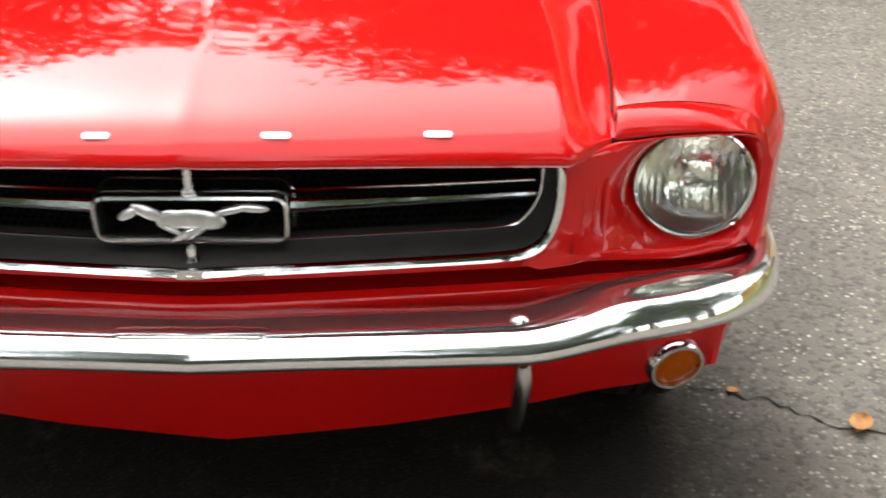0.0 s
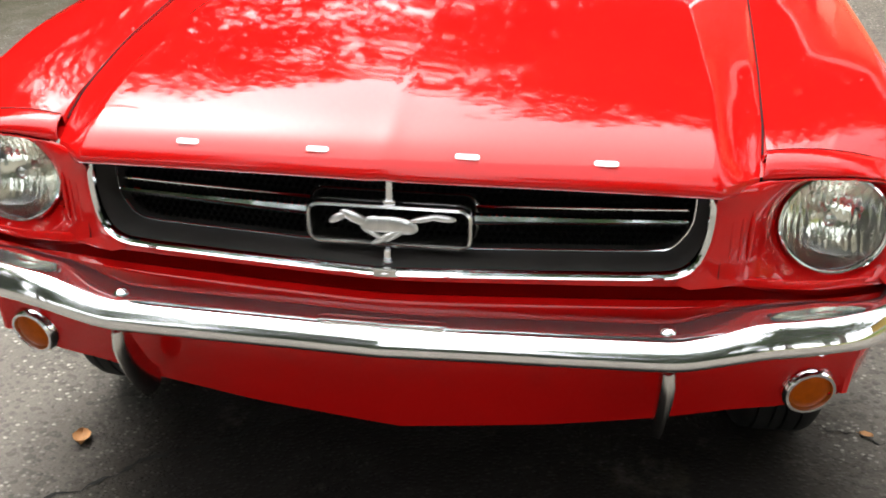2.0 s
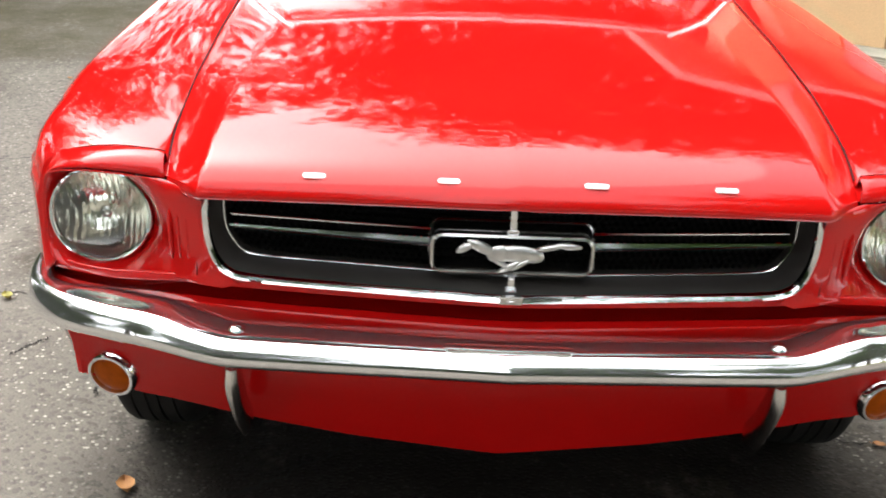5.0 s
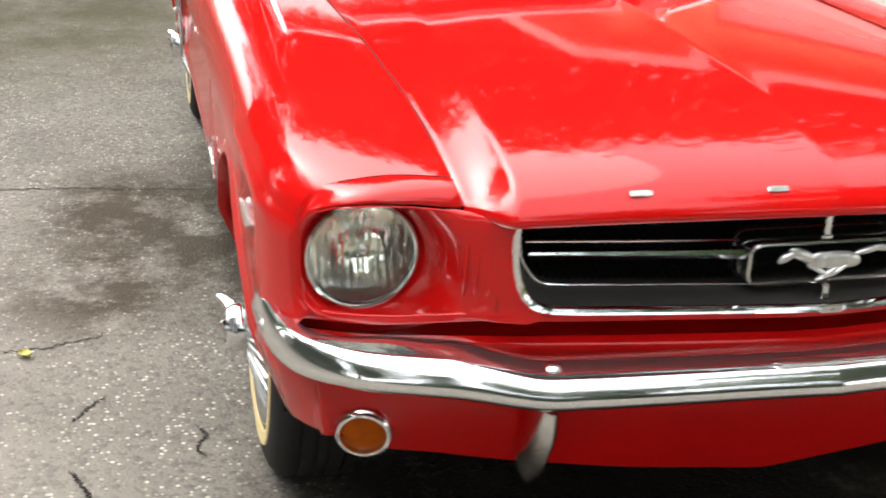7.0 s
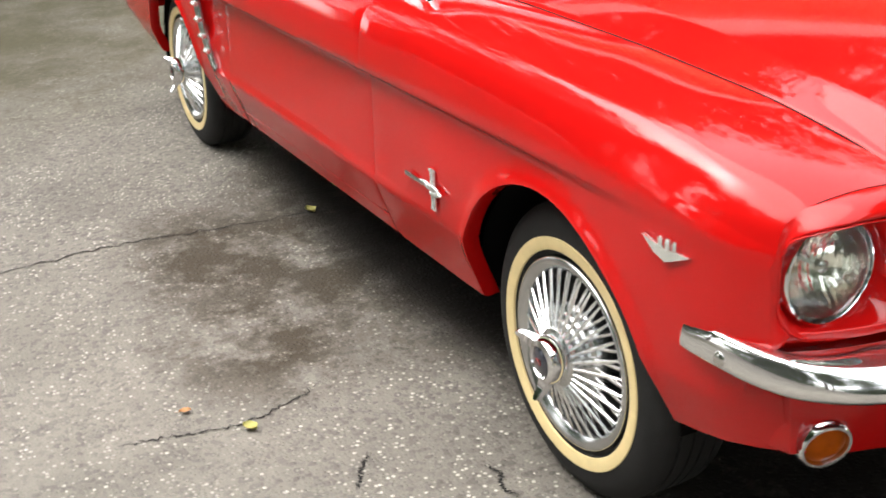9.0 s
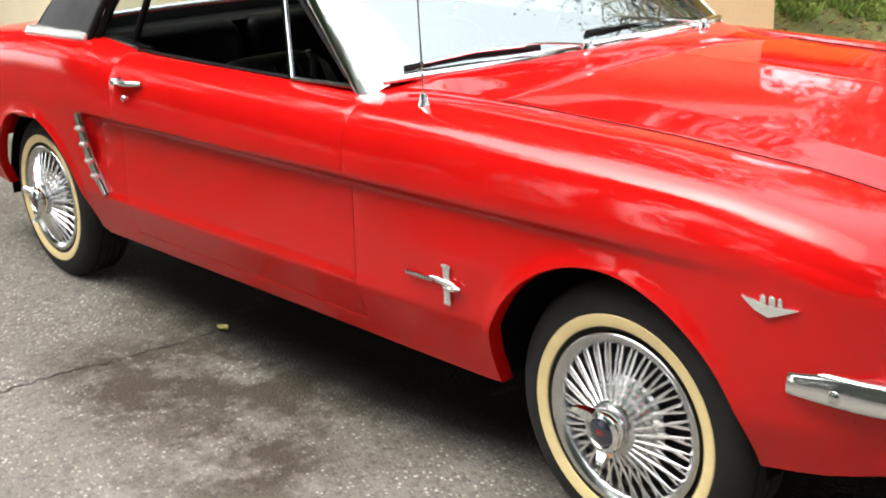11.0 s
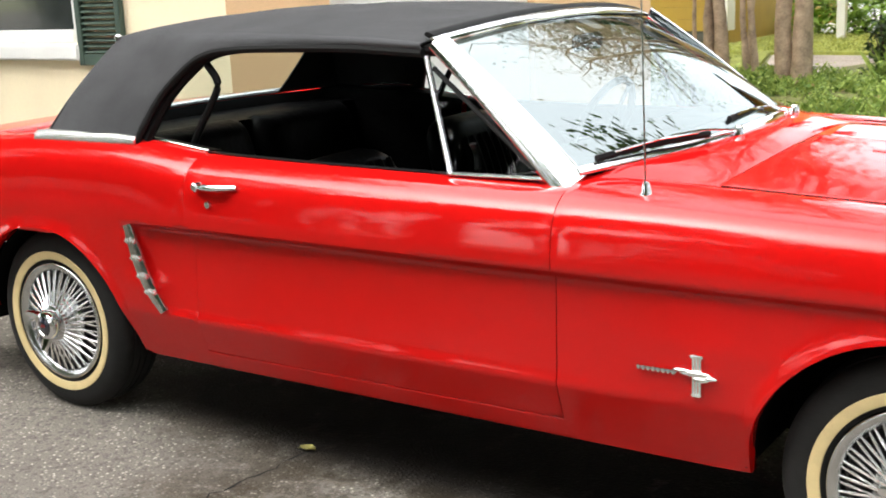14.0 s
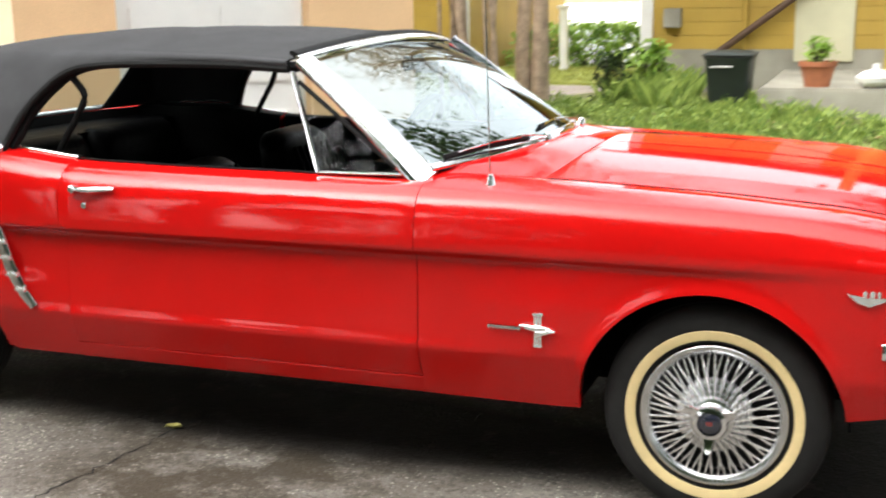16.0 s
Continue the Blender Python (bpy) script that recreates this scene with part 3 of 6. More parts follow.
def cowl_point(u, v):
    y = lerp(-1, 1, v)
    a = abs(y)
    x0 = hood_rear(y * 0.61) - 0.005
    p0 = hood_point(0, y) + Vector((-0.006, 0, -0.001))
    p1 = glass_base(y * 0.70) + Vector((0.012, 0, -0.004))
    p = p0.lerp(p1, u)
    p.z += 0.008 * math.sin(math.pi * u) * (1 - a) - 0.016 * smooth01((a - 0.86) / 0.14) * min(u * 3, 1)
    return p


part("cowl_panel", grid(cowl_point, 10, 41), PAINT, car, solid=0.004)


# headlight faces under the fender's brow, with bowl, ring and lamp
def brow_x(y):
    return ip(y, (0.503, 0.572, 0.64, 0.705, 0.74, 0.77, 0.789, 0.797, 0.805), (0.763, 0.704, 0.697, 0.691, 0.680, 0.659, 0.634, 0.624, 0.618))


def brow_z(y):
    return ip(y, (0.503, 0.572, 0.64, 0.705, 0.75, 0.775, 0.789, 0.795), (0.741, 0.748, 0.755, 0.757, 0.750, 0.739, 0.728, 0.716))


def face_rim(a):
    """Outline of the face round the headlamp along angle a: its distance from the lamp's centre."""
    cy, sz = math.cos(a), math.sin(a)
    lo, hi = 0.05, 0.32
    for _ in range(26):
        r = (lo + hi) / 2
        y, z = 0.70 + r * cy, 0.655 + r * sz
        top, bot, outer, inner = brow_z(min(max(y, 0.503), 0.795)) + 0.0, 0.560 + 0.018 * smooth01((0.69 - y) / 0.17), 0.797, ip(z, (0.578, 0.600, 0.618, 0.655, 0.70, 0.74), (0.440, 0.458, 0.485, 0.500, 0.505, 0.503))
        cut = 0.05
        ky, kz = y - (outer - cut), (bot + cut) - z
        inside = inner <= y <= outer and bot <= z <= top and not (ky > 0 and kz > 0 and math.hypot(ky, kz) > cut)
        kz = z - (top - 0.016)
        ky = y - (outer - 0.016)
        inside = inside and not (ky > 0 and kz > 0 and math.hypot(ky, kz) > 0.016)
        lo, hi = (r, hi) if inside else (lo, r)
    return lo


def even_points(pts, n):
    """n points at even steps along a line of (y, z) pairs."""
    run = [0.0]
    for p, q in zip(pts, pts[1:]):
        run.append(run[-1] + math.hypot(q[0] - p[0], q[1] - p[1]))
    steps = [run[-1] * k / (n - 1) for k in range(n)]
    return list(zip(np.interp(steps, run, [p[0] for p in pts]).tolist(), np.interp(steps, run, [p[1] for p in pts]).tolist()))


def front_shift(y):
    """The fender's front edge is cut aslant: further forward beside the hood."""
    return lerp(0.037, -0.008, min(max((y - 0.577) / 0.21, 0), 1))


for sgn in (-1, 1):
    for v in fenders[sgn].data.vertices:
        v.co.x += front_shift(abs(v.co.y)) * smooth01((v.co.x - 0.50) / 0.128)
CAP_X = 0.6265
cap_top = ridge_z(CAP_X)
cap_edge = even_points(fender_top(CAP_X)[1:] + [(side_y(CAP_X, z), z) for z in [cap_top - d for d in (0, 0.006, 0.014, 0.024, 0.035, 0.05)] + [0.70, 0.68, 0.65, 0.62, 0.59, 0.56, 0.54]], 36)
cap_length = sum(math.hypot(q[0] - p[0], q[1] - p[1]) for p, q in zip(cap_edge, cap_edge[1:]))
RIDGE_SHARE = sum(math.hypot(q[0] - p[0], q[1] - p[1]) for p, q in zip(fender_top(CAP_X)[1:], fender_top(CAP_X)[2:])) + 0.02
HEAD = Vector((0.622, 0.702, 0.652))


def surround_x(y, z):
    """How far forward the panel between grille and lamp stands."""
    def plate(q):
        return brow_x(q) - 0.030 * smooth01((0.72 - z) / 0.15) * smooth01((0.797 - q) / 0.05)
    if y > 0.64:
        return plate(y)
    x = lerp(0.7465 + 0.1 * max(0.503 - y, 0), plate(0.64), max((y - 0.503) / 0.137, 0) ** 0.9)
    return lerp(x, brow_x(max(y, 0.503)), smooth01((z - 0.705) / 0.034))


for sgn in (-1, 1):
    def face(u, v):
        a = 2 * math.pi * u
        r1 = max(face_rim(a), 0.0945)
        cy, sz = math.cos(a), math.sin(a)
        r = lerp(0.0875, r1, v)
        yp, zp = HEAD.y + r * cy, HEAD.z + r * sz
        x = lerp(0.602, surround_x(yp, zp), max(smooth01((r - 0.0875) / 0.03), v ** 1.3))
        return Vector((x, sgn * yp, zp))

    def brow(u, v):
        """The fender's cap: from the cut fender forward to the edge over the lamp, and round its outer side."""
        y0, z0 = cap_edge[int(u * 35 + 0.5)]
        split = RIDGE_SHARE / cap_length
        if u < split:
            y1 = lerp(0.574, 0.788, u / split)
            p1 = Vector((brow_x(y1), y1, brow_z(y1)))
        else:
            ang = radians(lerp(39.5, -46, (u - split) / (1 - split)))
            r1 = face_rim(ang)
            y1, z1 = HEAD.y + r1 * math.cos(ang), HEAD.z + r1 * math.sin(ang)
            p1 = Vector((brow_x(y1) - 0.030 * smooth01((0.72 - z1) / 0.15) * smooth01((0.797 - y1) / 0.05), y1, z1))
        a = v * math.pi / 2
        p = Vector((lerp(0.625 + front_shift(y0), p1.x, math.sin(a)), lerp(p1.y, y0, math.cos(a)), lerp(p1.z, z0, math.cos(a))))
        return Vector((p.x, sgn * p.y, p.z))
    part("fender_cap", grid(brow, 36, 12), PAINT, car, solid=0.003, angle=60)
    bm = grid(face, 96, 14, close_u=True)
    inner = [v for v in bm.verts if not v.is_boundary]
    for _ in range(30):
        bmesh.ops.smooth_vert(bm, verts=inner, factor=0.5, use_axis_x=True, use_axis_y=True, use_axis_z=True)
    shell = part("headlight_surround", bm, PAINT, car, solid=0.003, angle=60)
    m = Matrix.Translation((HEAD.x, sgn * HEAD.y, HEAD.z)) @ pose(0, 0, 0, 0, 90, 0)
    lamp = part("headlight", lathe([(0.081 * k / 10, 0.046 * ((k / 10) ** 2 - 1)) for k in range(11)], 48, m), BULB, car, "round sealed-beam headlight with chrome ring")
    part("headlight_ring", lathe([(0.0895, -0.02), (0.0895, 0.003), (0.0875, 0.008), (0.0845, 0.009), (0.0815, 0.005), (0.0815, -0.004)], 64, m), CHROME, lamp, "chrome ring")
    bm = bmesh.new()
    add_lathe(bm, [(0.0815, 0.002), (0.072, 0.012), (0.051, 0.020), (0.026, 0.024), (0.0, 0.025)], 48, m)
    part("lens", bm, LAMP_GLASS, lamp, "clear domed glass lens")
    part("bulb_shield", lathe([(0.006, -0.046), (0.006, -0.028), (0.011, -0.026), (0.011, -0.014), (0.007, -0.011), (0, -0.010)], 18, m), WORN_CHROME, lamp, "small dull metal shield before the bulb")
    # three stamped gills and the joint beside the grille
    for q in (0.535, 0.551, 0.567):
        part("gill", tube([Vector((surround_x(q, z) - 0.002, sgn * q, z)) for z in (0.606, 0.622, 0.645, 0.668, 0.688, 0.702)], [0.001, 0.0055, 0.0065, 0.0065, 0.0055, 0.001], 10, flat=0.75, up=(0, 1, 0)), PAINT, shell, angle=70)
    part("panel_joint", tube([Vector((surround_x(0.521, z) + 0.0004, sgn * 0.521, z)) for z in (0.59, 0.62, 0.65, 0.68, 0.71, 0.735)], 0.0008, 5), SEAL, shell)
    # seam of the fender's front cap
    bm = bmesh.new()
    add_tube(bm, [Vector((0.6275 + front_shift(q[0]), sgn * q[0], q[1] + 0.0006)) for q in fender_top(0.6275)[1:]], 0.0011, 5)
    part("cap_seam", bm, SEAL, fenders[sgn])


# nose pan under the grille, running round below the headlights
def nose_plan(y):
    a = abs(y)
    w = min(0.06, 0.812 - a)
    return sum(ip(abs(a + w * k / 4), (0, 0.2, 0.4, 0.5, 0.6, 0.7, 0.77, 0.80, 0.812), (0.795, 0.775, 0.752, 0.738, 0.700, 0.668, 0.645, 0.622, 0.60)) for k in range(-4, 5)) / 9


NOSE_Y = [0.812 * math.sin(math.pi / 2 * k / 26) for k in range(-26, 27)]
PAN = ((-0.008, 0.590), (-0.003, 0.586), (-0.004, 0.574), (-0.012, 0.571), (-0.100, 0.572), (-0.126, 0.562), (-0.122, 0.534), (-0.062, 0.527), (-0.036, 0.536), (-0.025, 0.5405), (-0.014, 0.533), (-0.014, 0.525), (-0.03, 0.50), (-0.05, 0.46))


def pan_section(y):
    a = abs(y)
    dz = -0.020 * smooth01((a - 0.50) / 0.20)
    k = lerp(1.0, 0.55, smooth01((a - 0.42) / 0.28))
    return [Vector((nose_plan(y) + o * k, y, z + dz * (1 if i < 7 else 0.4))) for i, (o, z) in enumerate(PAN)]


# dark gaps beside the hood
for sgn in (-1, 1):
    part("hood_gap", tube([Vector((x, sgn * (seam_y(x) + 0.0005), seam_z(x) + 0.0012)) for x in [lerp(-0.49, 0.655, k / 40) for k in range(41)]], 0.0015, 5), SEAL, car)

# painted gutters under the ends of the hood's seams
for sgn in (-1, 1):
    for x0, x1 in ((0.42, 0.695), (-0.88, -0.49)):
        part("seam_gutter", grid(lambda u, v: Vector((lerp(x0, x1, u), sgn * (seam_y(min(lerp(x0, x1, u), 0.70)) + lerp(-0.025, 0.016, v)), seam_z(min(lerp(x0, x1, u), 0.70)) - 0.005)), 14, 4), PAINT, car)

part("nose_pan", sweep(NOSE_Y, pan_section), PAINT, car, solid=0.004)


# lower valance
def valance_x(y):
    return ip(abs(y), (0, 0.25, 0.45, 0.6, 0.69, 0.73, 0.757, 0.775, 0.785, 0.795, 0.800), (0.745, 0.733, 0.710, 0.680, 0.656, 0.646, 0.639, 0.632, 0.60, 0.54, 0.44))


def valance_section(y):
    a = abs(y)
    zb = ip(a, (0, 0.06, 0.3, 0.55, 0.66, 0.735, 0.805), (0.240, 0.244, 0.264, 0.290, 0.312, 0.345, 0.352))
    out = []
    for k in range(12):
        t = k / 11
        out.append(Vector((valance_x(y) - 0.062 * t ** 1.6 * (1 - 0.55 * smooth01((a - 0.55) / 0.17) - 0.40 * smooth01((a - 0.735) / 0.03)), y * (1 - 0.02 * t * smooth01((a - 0.7) / 0.1)), lerp(0.475, zb, t))))
    e = out[-1]
    return out + [e + Vector((-0.012, 0, -0.004)), e + Vector((-0.05, 0, 0.0))]


VAL_Y = [0.800 * math.sin(math.pi / 2 * k / 30) for k in range(-30, 31)]
valance = part("lower_valance", sweep(VAL_Y, valance_section), PAINT, car, "red valance below the bumper with two bolt holes", solid=0.004)
for y in (-0.075, 0.09):
    part("plate_bolt", lathe([(0.0, 0.004), (0.006, 0.003), (0.007, -0.004)], 10, Matrix.Translation((valance_x(y) - 0.001, y, 0.420)) @ pose(0, 0, 0, 0, 88, 0)), BLACK, valance)

def rounded_loop(w, h, r, n=8):
    out = []
    for cy, cz, a0 in ((w - r, h - r, 0), (-w + r, h - r, 90), (-w + r, -h + r, 180), (w - r, -h + r, 270)):
        out += [(cy + r * math.cos(radians(a0 + 90 * k / n)), cz + r * math.sin(radians(a0 + 90 * k / n))) for k in range(n + 1)]
    return out


# chrome front bumper that wraps round the corners
BUMP = [(0.8735, 0.0), (0.8715, 0.035), (0.865, 0.15), (0.858, 0.30), (0.850, 0.43), (0.842, 0.50), (0.828, 0.58), (0.806, 0.65), (0.775, 0.725), (0.735, 0.780), (0.685, 0.820), (0.62, 0.842), (0.54, 0.853), (0.462, 0.858)]
half = spline([(x, y, 0) for x, y in BUMP], 60)
bump_line = [Vector((p.x, -p.y, 0)) for p in half[:0:-1]] + half


def bump_section(k):
    p = bump_line[k]
    t = (bump_line[min(k + 1, len(bump_line) - 1)] - bump_line[max(k - 1, 0)]).normalized()
    out = Vector((t.y, -t.x, 0))
    a = abs(p.y)
    s = smooth01((a - 0.45) / 0.17)
    z0 = 0.496 + 0.022 * s
    end = smooth01((0.54 - p.x) / 0.08) if a > 0.8 else 0
    wide = lerp(1, 0.85, end)
    sec = ((-0.112, 0.018), (-0.100, 0.0245 + 0.003 * s), (-0.075, 0.0258 + 0.005 * s), (-0.048, 0.0258 + 0.006 * s), (-0.032, 0.0248 + 0.006 * s), (-0.022, 0.0222 + 0.005 * s), (-0.013, 0.0165 + 0.003 * s), (-0.006, 0.0085 + 0.001 * s), (-0.0015, -0.001), (0.000, -0.010), (-0.003, -0.018), (-0.011, -0.025), (-0.026, -0.030), (-0.05, -0.029))
    deep = lerp(1.0, 0.42, smooth01((a - 0.70) / 0.15))
    return [p + out * (o * deep) + Vector((0, 0, z0 - 0.004 * end + z * wide)) for o, z in sec]


bumper = part("front_bumper", sweep(range(len(bump_line)), bump_section), BUMPER_CHROME, car, "polished chrome bumper with a slight centre point", angle=60, solid=0.003)
# raised pad for a plate on the bumper's shelf
bm = bmesh.new()
pad = rounded_loop(0.014, 0.105, 0.013, 5)
rows = [[bm.verts.new((0.838 + x * k - 0.04 * abs(y), y * (0.98 if k < 1 else 1), z)) for x, y in pad] for k, z in ((1, 0.5150), (1, 0.5222), (0.75, 0.5240))]
for a, b in zip(rows, rows[1:]):
    for i in range(len(a)):
        bm.faces.new((a[i], a[(i + 1) % len(a)], b[(i + 1) % len(a)], b[i]))
bm.faces.new(rows[-1])
part("plate_pad", bm, BUMPER_CHROME, bumper)
for sgn in (-1, 1):
    part("end_bolt", lathe([(0.013, -0.004), (0.013, 0.002), (0.008, 0.006), (0, 0.007)], 16, Matrix.Translation((0.555, sgn * 0.853, 0.512)) @ pose(0, 0, 0, -sgn * 90, 0, 0)), WORN_CHROME, bumper)
    part("bumper_bolt", lathe([(0.014, -0.006), (0.014, 0.003), (0.009, 0.008), (0, 0.010)], 18, Matrix.Translation((0.795, sgn * 0.447, 0.5205))), CHROME, bumper)
    # slim guard hanging below
    gp = spline([(0.828, sgn * 0.452, 0.462), (0.826, sgn * 0.452, 0.42), (0.792, sgn * 0.450, 0.355), (0.735, sgn * 0.448, 0.292)], 12)
    bm = bmesh.new()
    rows = []
    for k, p in enumerate(gp):
        t = k / 11
        w, d = lerp(0.009, 0.013, math.sin(math.pi * min(t + 0.25, 1))), lerp(0.020, 0.085, t ** 0.8) if t < 0.85 else lerp(0.078, 0.04, (t - 0.85) / 0.15)
        rows.append([bm.verts.new(p + Vector(q)) for q in ((0, -w * 0.45, 0), (0.004, 0, 0), (0, w * 0.45, 0), (-0.010, w, 0), (-d, w, 0), (-d, -w, 0), (-0.010, -w, 0))])
    for a, b in zip(rows, rows[1:]):
        for i in range(7):
            bm.faces.new((a[i], a[(i + 1) % 7], b[(i + 1) % 7], b[i]))
    bm.faces.new(rows[0]), bm.faces.new(rows[-1][::-1])
    part("bumper_guard", bm, WORN_CHROME, car, "slim chrome bumper guard", angle=50)
    # turn signal
    x = valance_x(0.69)
    m = Matrix.Translation((x - 0.012, sgn * 0.698, 0.350)) @ pose(0, 0, 0, 0, 103, sgn * 15)
    sig = part("turn_signal", lathe([(0.037, -0.005), (0.031, -0.001), (0.020, 0.002), (0, 0.003)], 40, m), AMBER, car, "round amber turn signal with chrome bezel")
    part("bezel", lathe([(0.0490, -0.016), (0.0470, -0.002), (0.0435, 0.0030), (0.0385, 0.003), (0.0355, -0.006)], 48, m), CHROME, sig, "chrome bezel")


# ---------------------------------------------------------------- grille
def grille_x(y):
    return 0.800 - 0.056 * (abs(y) / 0.5) ** 1.15


grille = part("grille", sweep([0.5 * k / 20 for k in range(-20, 21)], lambda y: [Vector((grille_x(y) - 0.115, y, z)) for z in (0.575, 0.66, 0.76)]), BLACK, car, "black honeycomb grille with chrome bars and moulding")
rim = spline([(0, -0.500, 0.738), (0, -0.502, 0.70), (0, -0.497, 0.655), (0, -0.482, 0.618), (0, -0.455, 0.600), (0, -0.40, 0.5955)], 24) + [Vector((0, -0.4 + 0.8 * k / 30, 0.5955 - 0.002 * (1 - abs(k - 15) / 15))) for k in range(1, 30)]
rim = rim + [Vector((0, -p.y, p.z)) for p in rim[23::-1]]


def rim_at(inset, back):
    out = []
    for p in rim:
        k = max(0, (abs(p.y) - 0.40) / 0.10)
        y = p.y - math.copysign(inset * min(k * 1.2, 1), p.y)
        z = p.z + inset * (1 - smooth01((p.z - 0.6) / 0.09))
        out.append(Vector((grille_x(y) - back, y, z)))
    return out


part("grille_moulding", tube(rim_at(0.0, -0.002), 0.0065, 8, up=(1, 0, 0)), CHROME, grille, "bright chrome moulding")
a, b, c = rim_at(0.005, 0.006), rim_at(0.022, 0.055), rim_at(0.024, 0.10)
part("grille_surround", sweep(range(len(a)), lambda k: (a[k], b[k], c[k])), ARGENT, grille, "dark grey surround")
part("inner_moulding", tube(rim_at(0.022, 0.050), 0.0022, 6, up=(1, 0, 0)), CHROME, grille)
bm = bmesh.new()
cell = 0.0125
for row in range(15):
    for q in range(-40, 41):
        y, z = (q + 0.5 * (row % 2)) * cell, 0.612 + row * cell * 0.866
        if abs(y) > 0.475 - 0.03 * max(0, (0.65 - z) / 0.05):
            continue
        x = grille_x(y) - 0.072
        ring = [(y + cell * 0.50 * math.cos(math.pi / 6 + math.pi / 3 * s), z + cell * 0.50 * math.sin(math.pi / 6 + math.pi / 3 * s)) for s in range(6)]
        f = [bm.verts.new((x, u, w)) for u, w in ring]
        r = [bm.verts.new((x - 0.016, lerp(y, u, 0.9), lerp(z, w, 0.9))) for u, w in ring]
        g = [bm.verts.new((x, lerp(y, u, 0.82), lerp(z, w, 0.82))) for u, w in ring]
        for s in range(6):
            bm.faces.new((f[s], f[(s + 1) % 6], g[(s + 1) % 6], g[s]))
            bm.faces.new((g[s], g[(s + 1) % 6], r[(s + 1) % 6], r[s]))
part("honeycomb", bm, BLACK, grille, "black honeycomb mesh", smooth=False, kind="stuff")
for sgn in (-1, 1):
    ys = [sgn * lerp(0.135, 0.468, k / 12) for k in range(13)]
    bm = bmesh.new()
    add_tube(bm, [Vector((grille_x(y) - 0.036, y, 0.674)) for y in ys], [lerp(0.0105, 0.0045, k / 12) for k in range(13)], 8, flat=1.1, up=(1, 0, 0))
    part("grille_bar", bm, CHROME, grille, "tapered chrome bar")
    part("grille_wire", tube([Vector((grille_x(y) - 0.052, y, 0.688)) for y in ys], 0.0022, 6, up=(1, 0, 0)), CHROME, grille)


def corral(w, h, r, x, z, prof):
    """A rounded frame whose edge runs through the (inset, depth) points of prof."""
    bm = bmesh.new()
    loops = []
    for ins, dep in prof:
        loops.append([bm.verts.new((grille_x(y) - 0.8 + x + dep, y, z + q)) for y, q in rounded_loop(w - ins, h - ins, max(r - ins, 0.004))])
    for l0, l1 in zip(loops, loops[1:]):
        n = len(l0)
        for i in range(n):
            bm.faces.new((l0[i], l0[(i + 1) % n], l1[(i + 1) % n], l1[i]))
    return bm


emblem_frame = part("emblem_frame", corral(0.135, 0.037, 0.022, 0.782, 0.659, ((0.006, -0.045), (0.0, -0.006), (0.002, 0.0), (0.006, 0.002), (0.009, -0.002), (0.010, -0.05))), WORN_CHROME, grille, "chrome rounded frame round the emblem")
part("back_frame", corral(0.137, 0.043, 0.024, 0.735, 0.662, ((0.004, -0.03), (0.0, 0.0), (0.003, 0.002), (0.006, -0.002), (0.008, -0.03))), ARGENT, grille)
part("frame_edge", corral(0.138, 0.044, 0.024, 0.738, 0.662, ((0.0, -0.002), (0.001, 0.001), (0.003, 0.0))), CHROME, grille)
for z0, z1, x in ((0.693, 0.742, 0.765), (0.598, 0.625, 0.785)):
    bm = bmesh.new()
    add_box(bm, (x - 0.012, -0.005, z0), (x, 0.005, z1), 0.002)
    add_box(bm, (x - 0.012, -0.009, z0), (x + 0.003, 0.009, z0 + 0.010), 0.003)
    part("upright_bar", bm, CHROME, grille)
part("moulding_joint", box((0.797, -0.02, 0.587), (0.808, 0.02, 0.601), 0.002), WORN_CHROME, grille)
# emblem: plain streamlined shapes
bm = bmesh.new()


def blob(bm, cy, cz, ry, rz, turn=0.0, thick=0.006):
    r = bmesh.ops.create_uvsphere(bm, u_segments=20, v_segments=12, radius=1)
    m = Matrix.Translation((0.786, cy, cz)) @ pose(0, 0, 0, turn, 0, 0) @ Matrix.Diagonal((thick, ry * 1.05, rz * 1.08, 1))
    bmesh.ops.transform(bm, matrix=m, verts=r["verts"])


for q in ((0.005, 0.668, 0.042, 0.0135, 0), (-0.022, 0.667, 0.02, 0.014, 10), (0.030, 0.666, 0.020, 0.012, -8), (-0.050, 0.677, 0.026, 0.0085, -24), (-0.078, 0.676, 0.016, 0.0065, 28),
          (0.060, 0.681, 0.024, 0.005, 12), (0.088, 0.684, 0.022, 0.0055, -4), (-0.020, 0.652, 0.022, 0.0042, -28), (-0.004, 0.647, 0.020, 0.0042, 30), (0.016, 0.652, 0.022, 0.0042, 34), (-0.012, 0.640, 0.014, 0.003, 20)):
    blob(bm, *q)
part("emblem", bm, EMBLEM, emblem_frame, "silver emblem of plain streamlined shapes")



# ---------------------------------------------------------------- wheels
def ground_at(x):
    """Ground height, tilted down towards the nose so the wheels fit the camera's view."""
    return -0.012 * (min(max(x, -6), 6) + 2.765)


spoke_mesh = []
for lean, r0, h0, h1 in ((0.11, 0.057, 0.120, 0.084), (-0.11, 0.098, 0.091, 0.078)):
    bm = bmesh.new()
    p0, p1 = Vector((r0, 0, h0)), Vector((0.1765 * math.cos(lean), 0.1765 * math.sin(lean), h1))
    add_tube(bm, [p0, p0.lerp(p1, 0.75), p1], [0.0028, 0.0041, 0.0026], 6)
    spoke_mesh.append(finish("spoke", bm, SPOKE))


